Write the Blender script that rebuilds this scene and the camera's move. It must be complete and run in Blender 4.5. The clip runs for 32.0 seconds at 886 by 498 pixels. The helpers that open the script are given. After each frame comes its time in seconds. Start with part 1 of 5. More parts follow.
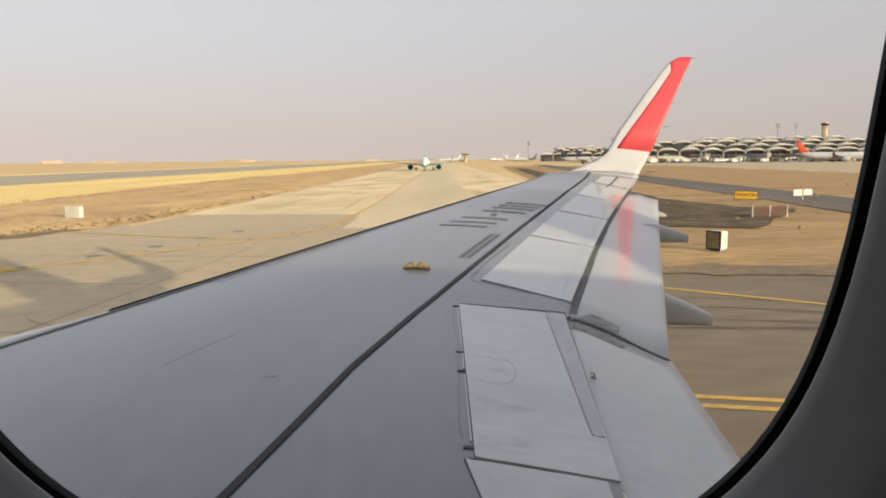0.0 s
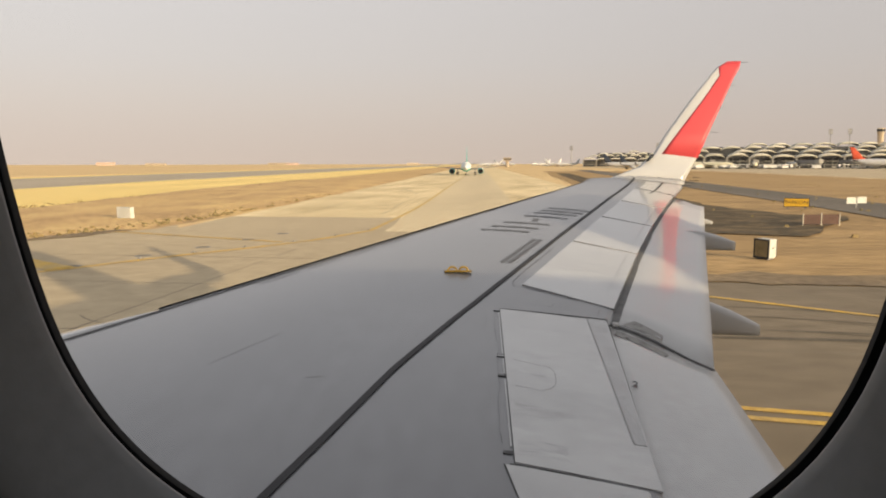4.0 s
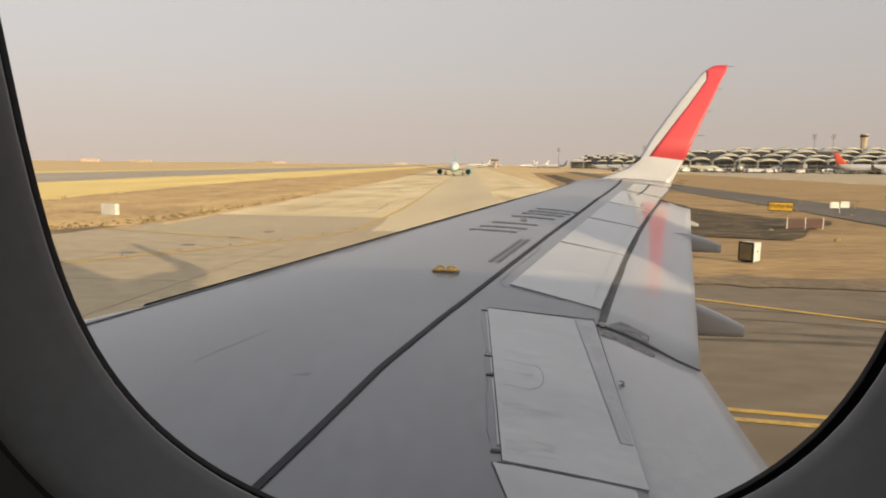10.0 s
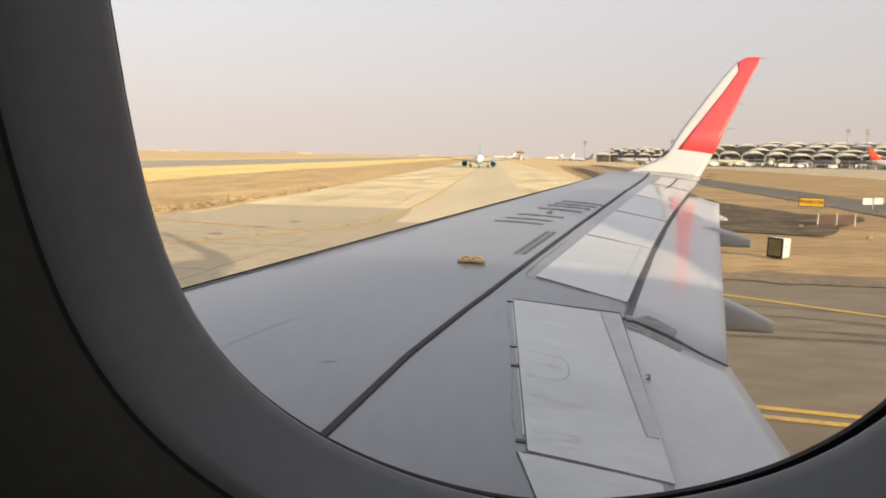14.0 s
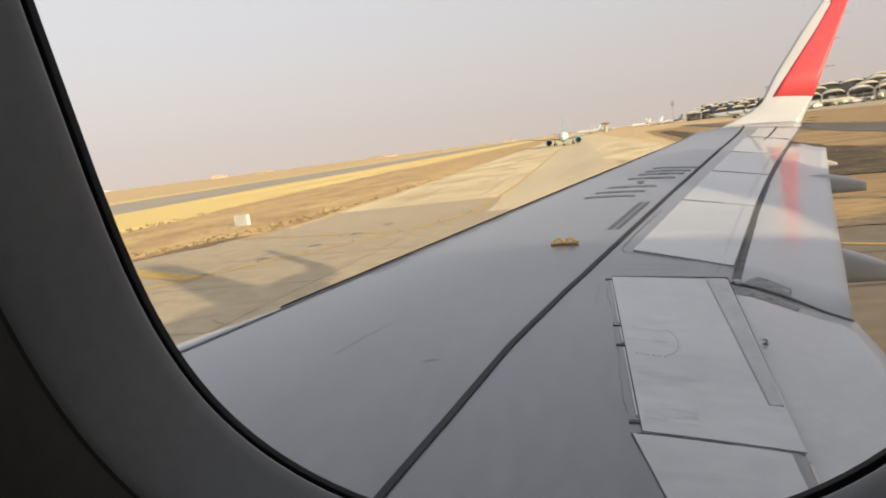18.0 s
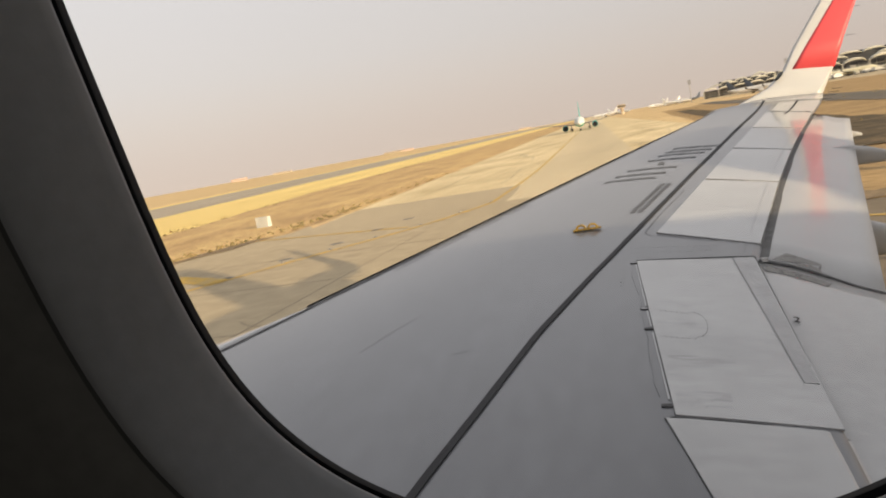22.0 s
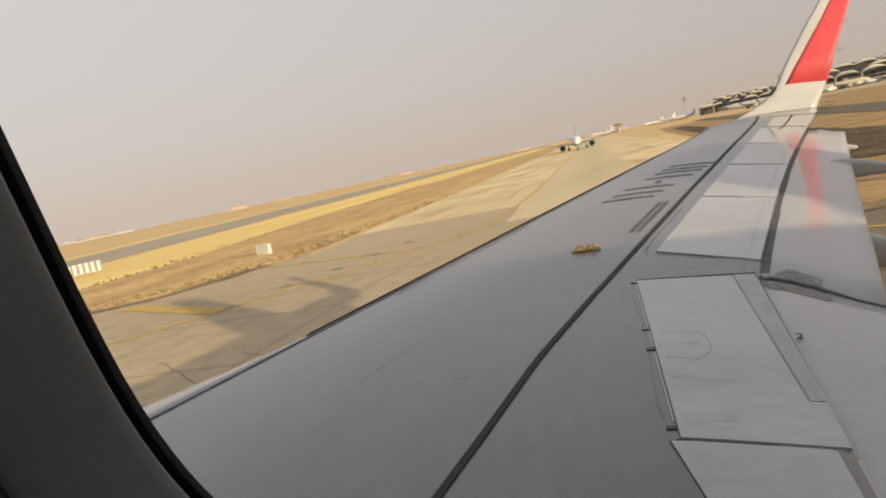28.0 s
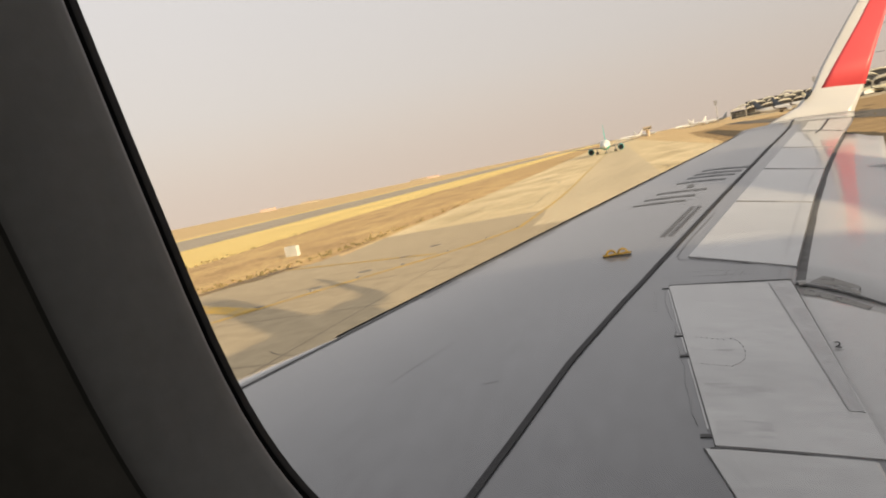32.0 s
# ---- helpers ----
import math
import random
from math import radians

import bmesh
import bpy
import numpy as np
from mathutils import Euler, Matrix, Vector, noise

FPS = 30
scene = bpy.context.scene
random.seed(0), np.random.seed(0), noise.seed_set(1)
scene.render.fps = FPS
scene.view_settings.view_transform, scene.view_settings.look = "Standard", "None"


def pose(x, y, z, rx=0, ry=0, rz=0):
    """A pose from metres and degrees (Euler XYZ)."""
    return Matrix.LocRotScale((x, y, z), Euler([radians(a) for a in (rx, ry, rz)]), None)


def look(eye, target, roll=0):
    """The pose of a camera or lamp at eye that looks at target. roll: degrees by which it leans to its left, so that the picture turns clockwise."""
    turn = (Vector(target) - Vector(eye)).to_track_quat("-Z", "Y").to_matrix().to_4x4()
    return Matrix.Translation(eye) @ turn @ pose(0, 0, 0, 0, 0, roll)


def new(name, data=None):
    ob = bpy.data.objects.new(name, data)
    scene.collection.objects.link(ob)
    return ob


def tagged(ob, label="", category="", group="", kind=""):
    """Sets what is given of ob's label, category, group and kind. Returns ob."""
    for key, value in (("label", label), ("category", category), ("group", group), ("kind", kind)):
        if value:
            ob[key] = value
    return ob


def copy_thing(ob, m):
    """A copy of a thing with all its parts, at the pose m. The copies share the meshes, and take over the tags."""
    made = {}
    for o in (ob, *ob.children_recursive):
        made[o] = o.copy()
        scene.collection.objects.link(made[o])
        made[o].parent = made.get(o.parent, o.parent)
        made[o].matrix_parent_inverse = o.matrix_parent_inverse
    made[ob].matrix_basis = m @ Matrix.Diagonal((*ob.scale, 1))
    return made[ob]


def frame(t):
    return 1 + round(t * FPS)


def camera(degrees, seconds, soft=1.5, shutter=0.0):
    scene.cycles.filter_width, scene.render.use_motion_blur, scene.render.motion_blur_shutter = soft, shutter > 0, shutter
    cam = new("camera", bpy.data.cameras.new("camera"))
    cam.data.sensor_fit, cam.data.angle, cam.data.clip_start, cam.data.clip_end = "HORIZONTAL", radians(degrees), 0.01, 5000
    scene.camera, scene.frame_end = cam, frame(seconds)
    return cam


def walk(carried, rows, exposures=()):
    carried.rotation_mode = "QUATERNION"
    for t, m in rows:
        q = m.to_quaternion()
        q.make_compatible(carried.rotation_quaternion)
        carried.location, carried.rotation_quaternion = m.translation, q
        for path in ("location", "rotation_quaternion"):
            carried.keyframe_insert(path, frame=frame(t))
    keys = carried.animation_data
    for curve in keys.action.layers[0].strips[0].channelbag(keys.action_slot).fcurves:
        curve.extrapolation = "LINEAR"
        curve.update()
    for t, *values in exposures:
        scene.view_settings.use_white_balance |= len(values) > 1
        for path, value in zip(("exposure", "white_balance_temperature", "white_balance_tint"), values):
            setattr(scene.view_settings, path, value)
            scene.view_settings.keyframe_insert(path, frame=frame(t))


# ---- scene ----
EXPOSURES = [(0, 1.14, 6125, 10), (1, 1.14, 6350, 10), (2, 1.09, 6590, 10), (3, 1.12, 6590, 10), (6, 0.97, 6475, 10), (7.5, 1.04, 6425, 10), (9, 1.04, 6450, 10), (10, 0.99, 6475, 10), (11, 1.03, 6500, 10), (12.2, 1.28, 6375, 10), (13.5, 1.36, 6275, 10), (16, 1.12, 6175, 10), (17, 1.08, 6175, 10), (18, 1.18, 6200, 10), (19, 0.97, 6500, 10), (21, 0.9, 6650, 10), (22, 1.14, 6560, 10), (23, 1.35, 6375, 10), (24, 1.23, 6450, 10), (25, 1.06, 6590, 10), (26.5, 1.05, 6590, 10), (29, 0.83, 6740, 10), (30, 0.82, 6800, 10), (32, 1.12, 6740, 10)]

# ---- camera: carried by hand at a cabin window ----
cam = camera(65.3, 32.0, 1.95)


def gaze(x, y, z, yaw, pitch, roll):
    """A camera pose from its place, heading (to the left of +y), pitch and roll in degrees."""
    a, b = radians(yaw), radians(pitch)
    ahead = Vector((-math.sin(a) * math.cos(b), math.cos(a) * math.cos(b), math.sin(b)))
    eye = Vector((x, y, z))
    return look(eye, eye + ahead, roll)


PATH = [
    (0, 0.028, -0.4515, 4.6565, 4.261, -7.417, -0.472),
    (0.5, 0.025, -0.4532, 4.6574, 4.04, -8.888, 1.718),
    (1, 0.0222, -0.4545, 4.6589, 5.378, -7.424, 0.383),
    (1.5, 0.0223, -0.4549, 4.6606, 6.019, -6.694, -0.449),
    (2, 0.0225, -0.4554, 4.6621, 5.694, -7.722, -0.2),
    (2.5, 0.0213, -0.4619, 4.6634, 6.084, -7.653, 0.434),
    (3, 0.0202, -0.4686, 4.6648, 6.825, -8.184, 0.434),
    (3.5, 0.0198, -0.4696, 4.6626, 7.606, -7.043, -0.144),
    (5.5, 0.0188, -0.4734, 4.6547, 7.961, -7.294, 0.285),
    (6, 0.0185, -0.4744, 4.6526, 7.584, -8.522, 1.042),
    (6.5, 0.0176, -0.48, 4.6582, 8.172, -8.077, 0.997),
    (7, 0.0171, -0.4848, 4.6652, 9.072, -7.196, 0.29),
    (7.5, 0.0168, -0.4813, 4.6614, 8.491, -7.657, 0.4),
    (8, 0.0166, -0.478, 4.6577, 8.518, -7.879, 0.759),
    (8.5, 0.0125, -0.4792, 4.6643, 6.976, -8.387, 1.015),
    (9, 0.0089, -0.4805, 4.6714, 7.464, -5.474, 0.074),
    (9.5, 0.0082, -0.4759, 4.6595, 6.34, -5.966, 0.425),
    (10, 0.0073, -0.471, 4.648, 6.555, -7.024, 0.598),
    (10.5, 0.0051, -0.4769, 4.6449, 7.176, -8.07, 0.122),
    (11, 0.0034, -0.4827, 4.6421, 6.669, -8.031, 0.433),
    (11.5, -0.0073, -0.4803, 4.6391, 8.326, -7.029, -0.209),
    (12, -0.0179, -0.4781, 4.6358, 7.488, -8.516, -0.156),
    (12.5, -0.0204, -0.4825, 4.6351, 7.655, -8.672, 0.341),
    (13, -0.023, -0.4877, 4.6332, 7.929, -8.518, 1.113),
    (13.5, -0.0178, -0.4844, 4.6344, 8.787, -7.698, 1.165),
    (15.5, 0.0038, -0.4696, 4.6407, 7.017, -7.795, 0.637),
    (16, 0.0091, -0.4661, 4.6421, 7.694, -7.474, -0.231),
    (16.5, 0.0086, -0.4647, 4.6381, 8.037, -8.558, -2.312),
    (17, 0.0084, -0.4641, 4.6334, 10.236, -8.826, -1.609),
    (17.5, 0.017, -0.462, 4.6423, 13.167, -8.775, -4.758),
    (18, 0.026, -0.4603, 4.651, 16.543, -8.192, -7.193),
    (18.5, 0.0348, -0.4541, 4.6585, 16.749, -7.095, -8.913),
    (19, 0.0435, -0.4478, 4.666, 16.112, -7.727, -9.577),
    (19.5, 0.0422, -0.4472, 4.6675, 16.531, -7.527, -9.415),
    (20, 0.0408, -0.4462, 4.6689, 16.401, -7.892, -9.813),
    (20.5, 0.0266, -0.443, 4.6614, 16.663, -7.619, -9.564),
    (21, 0.012, -0.4393, 4.6539, 17.424, -8.171, -9.682),
    (21.5, 0.0151, -0.4504, 4.6556, 18.139, -8.192, -9.652),
    (22, 0.018, -0.4612, 4.6573, 18.398, -8.566, -10.291),
    (22.5, 0.0187, -0.478, 4.6693, 18.655, -8.447, -11.564),
    (23, 0.0192, -0.4947, 4.6812, 19.122, -8.537, -11.287),
    (23.5, 0.0354, -0.4722, 4.671, 18.753, -8.691, -11.21),
    (24, 0.0513, -0.4493, 4.6609, 16.949, -9.415, -12.439),
    (24.5, 0.0528, -0.4421, 4.653, 16.186, -10.025, -12.581),
    (25, 0.0544, -0.4347, 4.6449, 16.268, -10.291, -12.962),
    (25.5, 0.0485, -0.4312, 4.6375, 17.265, -8.626, -13.012),
    (26, 0.0428, -0.4277, 4.6296, 16.76, -10.516, -11.941),
    (26.5, 0.0395, -0.4304, 4.64, 18.301, -7.383, -12.018),
    (28.5, 0.0272, -0.4407, 4.681, 18.011, -6.212, -11.635),
    (29, 0.0241, -0.4433, 4.6912, 19.033, -4.663, -11.418),
    (29.5, 0.0212, -0.4405, 4.6866, 19.204, -4.069, -11.623),
    (30, 0.0182, -0.4376, 4.6822, 18.782, -6.075, -11.263),
    (30.5, 0.0121, -0.4418, 4.6839, 20.518, -5.23, -12.09),
    (31, 0.006, -0.446, 4.6857, 20.06, -4.859, -11.921),
    (31.5, 0.006, -0.4475, 4.6807, 19.739, -5.423, -11.771),
    (32, 0.006, -0.449, 4.6757, 20.219, -6.027, -11.506),
]
walk(cam, [(r[0], gaze(*r[1:])) for r in PATH], EXPOSURES)

# ---- light: low dusty sun behind, veiled sky ----
SUN_AZ, SUN_EL = radians(127), radians(12)
world = bpy.data.worlds.new("dusty_sky")
scene.world = world
world.use_nodes = True
wn, wl = world.node_tree.nodes, world.node_tree.links
wn.clear()
w_out, w_bg = wn.new("ShaderNodeOutputWorld"), wn.new("ShaderNodeBackground")
w_sky = wn.new("ShaderNodeTexSky")
w_sky.sky_type, w_sky.sun_disc = "NISHITA", False
w_sky.sun_elevation, w_sky.sun_rotation = SUN_EL, SUN_AZ
w_sky.dust_density = 6.0
w_scale = wn.new("ShaderNodeVectorMath")
w_scale.operation = "SCALE"
w_scale.inputs["Scale"].default_value = 0.09
wl.new(w_sky.outputs[0], w_scale.inputs[0])
w_co, w_sep = wn.new("ShaderNodeTexCoord"), wn.new("ShaderNodeSeparateXYZ")
w_ramp = wn.new("ShaderNodeValToRGB")
wl.new(w_co.outputs["Generated"], w_sep.inputs[0])
wl.new(w_sep.outputs["Z"], w_ramp.inputs[0])
w_ramp.color_ramp.elements[0].position, w_ramp.color_ramp.elements[0].color = 0.0, (0.360, 0.300, 0.255, 1)
w_ramp.color_ramp.elements[1].position, w_ramp.color_ramp.elements[1].color = 0.45, (0.360, 0.355, 0.360, 1)
w_mid = w_ramp.color_ramp.elements.new(0.14)
w_mid.color = (0.350, 0.322, 0.305, 1)
w_mix = wn.new("ShaderNodeMix")
w_mix.data_type = "RGBA"
w_mix.inputs["Factor"].default_value = 0.88
wl.new(w_scale.outputs[0], w_mix.inputs["A"])
wl.new(w_ramp.outputs[0], w_mix.inputs["B"])
# a brightness grade put into the sky, brighter towards the nose than the tail
w_lean, w_grade = wn.new("ShaderNodeMath"), wn.new("ShaderNodeVectorMath")
w_lean.operation, w_grade.operation = "MULTIPLY_ADD", "SCALE"
w_lean.inputs[1].default_value, w_lean.inputs[2].default_value = -0.19, 0.98
wl.new(w_sep.outputs["X"], w_lean.inputs[0])
wl.new(w_mix.outputs["Result"], w_grade.inputs[0])
wl.new(w_lean.outputs[0], w_grade.inputs["Scale"])
wl.new(w_grade.outputs[0], w_bg.inputs["Color"])
wl.new(w_bg.outputs[0], w_out.inputs[0])

sun = new("sun", bpy.data.lights.new("sun", "SUN"))
sun.data.energy, sun.data.angle, sun.data.color = 3.4, radians(0.7), (1.0, 0.80, 0.52)
sun_way = Vector((math.sin(SUN_AZ) * math.cos(SUN_EL), math.cos(SUN_AZ) * math.cos(SUN_EL), math.sin(SUN_EL)))
sun.matrix_world = look(sun_way * 100, (0, 0, 0))


# ---- materials ----
def mat(name, base, rough=0.6, vary=0.12, scale=3.0, fine=40.0, bump=0.0, metal=0.0, tint=None, stretch=(1, 1, 1), coat=0.0, spec=0.5):
    """Two scales of noise over a base colour; tint: the colour of the large patches."""
    m = bpy.data.materials.new(name)
    m.use_nodes = True
    n, l = m.node_tree.nodes, m.node_tree.links
    p = n["Principled BSDF"]
    p.inputs["Roughness"].default_value, p.inputs["Metallic"].default_value = rough, metal
    p.inputs["Coat Weight"].default_value, p.inputs["Specular IOR Level"].default_value = coat, spec
    p.inputs["Coat Roughness"].default_value = 0.08
    co, mp = n.new("ShaderNodeTexCoord"), n.new("ShaderNodeMapping")
    mp.inputs["Scale"].default_value = stretch
    l.new(co.outputs["Object"], mp.inputs["Vector"])
    big, small = n.new("ShaderNodeTexNoise"), n.new("ShaderNodeTexNoise")
    big.inputs["Scale"].default_value, big.inputs["Detail"].default_value = scale, 5
    small.inputs["Scale"].default_value, small.inputs["Detail"].default_value = fine, 4
    l.new(mp.outputs[0], big.inputs["Vector"])
    l.new(mp.outputs[0], small.inputs["Vector"])
    ramp = n.new("ShaderNodeValToRGB")
    t = tint or tuple(c * (1 - 1.6 * vary) for c in base)
    ramp.color_ramp.elements[0].position, ramp.color_ramp.elements[0].color = 0.34, (*t, 1)
    ramp.color_ramp.elements[1].position, ramp.color_ramp.elements[1].color = 0.62, (*base, 1)
    l.new(big.outputs["Fac"], ramp.inputs[0])
    mix = n.new("ShaderNodeMix")
    mix.data_type, mix.blend_type = "RGBA", "OVERLAY"
    mix.inputs["Factor"].default_value = min(1.0, vary * 2.2)
    l.new(ramp.outputs[0], mix.inputs["A"])
    l.new(small.outputs["Fac"], mix.inputs["B"])
    l.new(mix.outputs["Result"], p.inputs["Base Color"])
    if bump:
        b = n.new("ShaderNodeBump")
        b.inputs["Strength"].default_value, b.inputs["Distance"].default_value = 0.6, bump
        l.new(small.outputs["Fac"], b.inputs["Height"])
        l.new(b.outputs[0], p.inputs["Normal"])
    return m


wing_grey = mat("wing_grey_paint", (0.129, 0.133, 0.144), 0.35, 0.10, 0.7, 11.0, stretch=(1, 0.35, 1), coat=0.72)
panel_grey = mat("panel_light_grey_paint", (0.392, 0.394, 0.396), 0.32, 0.09, 1.1, 12.0, stretch=(0.5, 1, 1), coat=0.8)
flap_grey = mat("flap_pale_paint", (0.390, 0.391, 0.392), 0.36, 0.07, 1.0, 14.0, stretch=(0.8, 1.0, 1), coat=0.6)
wear_grey = mat("rubbed_panel_grey", (0.32, 0.322, 0.328), 0.42, 0.15, 4.0, 40.0, coat=0.5)
white_paint = mat("white_gloss_paint", (0.49, 0.49, 0.49), 0.30, 0.05, 1.0, 10.0, coat=0.3)
red_paint = mat("red_gloss_paint", (0.56, 0.055, 0.065), 0.5, 0.06, 1.2, 14.0, coat=0.06)
black_line = mat("black_line_paint", (0.026, 0.026, 0.029), 0.6, 0.1, 4.0, 50.0, spec=0.25)
seam_dark = mat("dark_seam_sealant", (0.06, 0.06, 0.062), 0.7, 0.2, 6.0, 60.0)
rub_grey = mat("rubbed_edge_grey", (0.342, 0.344, 0.35), 0.42, 0.14, 3.0, 30.0, coat=0.6)
lobe_grey = mat("faint_seam_grey", (0.11, 0.112, 0.122), 0.5, 0.1, 5.0, 40.0, coat=0.5)
lobe_soft = mat("pale_seam_grey", (0.125, 0.128, 0.138), 0.5, 0.1, 5.0, 40.0, coat=0.5)
scuff_mat = mat("faint_scuff_grey", (0.108, 0.112, 0.121), 0.36, 0.2, 8.0, 60.0, coat=0.72)
gap_dark = mat("gap_shade_and_seal_grey", (0.12, 0.12, 0.12), 0.7, 0.2, 5.0, 40.0)
mark_grey = mat("grey_stencil_paint", (0.095, 0.098, 0.105), 0.5, 0.15, 8.0, 60.0)
seam_soft = mat("soft_seam_grey", (0.20, 0.20, 0.205), 0.5, 0.2, 8.0, 60.0, coat=0.4)
stencil_soft = mat("grey_stencil_lettering", (0.075, 0.077, 0.083), 0.5, 0.1, 8.0, 60.0, coat=0.3)
faint_stencil = mat("pale_stencil_paint", (0.105, 0.108, 0.118), 0.4, 0.1, 8.0, 60.0, coat=0.6)
faint_grey = mat("faint_stencil_paint", (0.26, 0.26, 0.268), 0.5, 0.1, 8.0, 60.0)
yellow_metal = mat("yellow_anchor_paint", (0.30, 0.19, 0.025), 0.45, 0.2, 20.0, 90.0)
rubber = mat("black_rubber", (0.017, 0.017, 0.018), 0.8, 0.2, 20.0, 120.0, bump=0.0004, spec=0.12)
gap_soft = mat("dark_gap_grey", (0.058, 0.057, 0.055), 0.8, 0.1, 20.0, 120.0, spec=0.2)
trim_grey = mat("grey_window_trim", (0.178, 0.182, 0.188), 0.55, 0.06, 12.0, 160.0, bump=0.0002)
# lining base is dark: the unlit cabin's shade is put into it
lining_shade = mat("cabin_lining_shade", (0.085, 0.082, 0.074), 0.7, 0.1, 6.0, 120.0, bump=0.0003)
tyre_black = mat("tyre_rubber", (0.02, 0.02, 0.02), 0.8, 0.2, 6.0, 40.0)
engine_dark = mat("engine_inlet_dark", (0.03, 0.03, 0.035), 0.4, 0.2, 3.0, 20.0, metal=0.4)
glass_dark = mat("dark_window_glass", (0.03, 0.035, 0.04), 0.12, 0.1, 2.0, 20.0)
teal_paint = mat("teal_gloss_paint", (0.03, 0.42, 0.36), 0.3, 0.06, 0.6, 6.0, coat=0.2)
dull_white = mat("dusty_white_paint", (0.60, 0.63, 0.62), 0.45, 0.1, 0.4, 4.0)
navy_paint = mat("navy_tail_paint", (0.04, 0.05, 0.07), 0.35, 0.1, 0.6, 6.0)
orange_paint = mat("orange_tail_paint", (0.65, 0.10, 0.04), 0.35, 0.1, 0.6, 6.0)
cream_paint = mat("cream_fuselage_paint", (0.62, 0.58, 0.42), 0.35, 0.06, 0.6, 6.0)

# far sand is paled: horizon haze is put into its colour
sand_far = mat("hazed_orange_desert_sand", (0.68, 0.495, 0.26), 0.95, 0.22, 0.012, 0.35, tint=(0.58, 0.41, 0.21), stretch=(2.2, 0.6, 1), spec=0.1)
sand_brown = mat("brown_packed_sand", (0.62, 0.43, 0.20), 0.95, 0.3, 0.14, 2.2, bump=0.08, tint=(0.45, 0.30, 0.15), stretch=(1.4, 0.7, 1), spec=0.1)
sand_yellow = mat("pale_yellow_sand", (0.87, 0.66, 0.255), 0.95, 0.14, 0.06, 1.6, bump=0.03, tint=(0.73, 0.54, 0.21), stretch=(1.6, 0.5, 1), spec=0.1)
sand_field = mat("brown_trodden_sand", (0.44, 0.298, 0.145), 0.95, 0.34, 0.16, 2.2, bump=0.08, tint=(0.295, 0.20, 0.102), stretch=(0.35, 1.5, 1), spec=0.1)
sand_dark = mat("dark_scorched_sand", (0.20, 0.155, 0.105), 0.95, 0.3, 0.12, 2.6, bump=0.06, tint=(0.33, 0.24, 0.14), spec=0.1)
# earth colour darkened to stand for the shade inside the ditch
ditch_shade = mat("ditch_earth_and_shade", (0.085, 0.070, 0.048), 0.95, 0.35, 0.5, 3.0, bump=0.15, tint=(0.17, 0.125, 0.075), spec=0.1)
scrub_mat = mat("dry_scrub_brown", (0.26, 0.19, 0.09), 0.95, 0.3, 0.4, 3.0, tint=(0.17, 0.14, 0.07), spec=0.1)
concrete = mat("worn_concrete", (0.49, 0.398, 0.262), 0.9, 0.13, 0.05, 1.1, bump=0.004, tint=(0.425, 0.345, 0.228), stretch=(1.0, 1.0, 1), spec=0.15)
# runway grey is lightened; distance haze is part of this colour
asphalt = mat("hazed_grey_asphalt", (0.44, 0.375, 0.285), 0.9, 0.18, 0.05, 1.4, bump=0.004, tint=(0.37, 0.315, 0.235), stretch=(1.6, 0.4, 1), spec=0.15)
taxi_worn = mat("worn_taxiway_paving", (0.66, 0.54, 0.345), 0.9, 0.16, 0.06, 1.3, bump=0.004, tint=(0.55, 0.45, 0.29), stretch=(2.5, 0.25, 1), spec=0.15)
shoulder_mat = mat("sandy_shoulder_paving", (0.79, 0.64, 0.385), 0.92, 0.16, 0.12, 1.6, bump=0.01, tint=(0.56, 0.44, 0.25), stretch=(1.3, 0.5, 1), spec=0.1)
line_yellow = mat("worn_yellow_marking", (0.60, 0.37, 0.05), 0.8, 0.25, 0.8, 9.0, tint=(0.47, 0.33, 0.12))
joint_dark = mat("dark_joint_sealant", (0.20, 0.17, 0.125), 0.9, 0.2, 2.0, 20.0)
roof_cream = mat("cream_shell_roof", (0.58, 0.545, 0.45), 0.7, 0.14, 0.1, 1.0)
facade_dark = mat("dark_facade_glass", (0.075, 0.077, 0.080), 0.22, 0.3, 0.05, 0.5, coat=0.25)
column_grey = mat("grey_concrete_column", (0.30, 0.29, 0.26), 0.8, 0.1, 0.2, 2.0)
vehicle_white = mat("white_vehicle_paint", (0.65, 0.65, 0.63), 0.4, 0.1, 1.0, 6.0)
steel_grey = mat("grey_steel", (0.22, 0.22, 0.22), 0.5, 0.15, 1.0, 10.0, metal=0.3)
sign_white = mat("white_sign_cabinet", (0.56, 0.56, 0.52), 0.6, 0.1, 1.5, 12.0)
sign_yellow = mat("yellow_sign_face", (0.75, 0.45, 0.03), 0.5, 0.08, 2.0, 16.0)
board_brown = mat("brown_board", (0.085, 0.045, 0.035), 0.8, 0.15, 1.5, 12.0)
face_bronze = mat("bronze_sign_face", (0.20, 0.15, 0.07), 0.3, 0.2, 2.0, 16.0, coat=0.3)
# pink of the distant houses, softened to include the haze
building_pink = mat("hazed_pinkish_plaster", (0.55, 0.41, 0.34), 0.85, 0.1, 0.1, 1.0)
building_tan = mat("tan_concrete", (0.45, 0.37, 0.27), 0.85, 0.1, 0.1, 1.0)


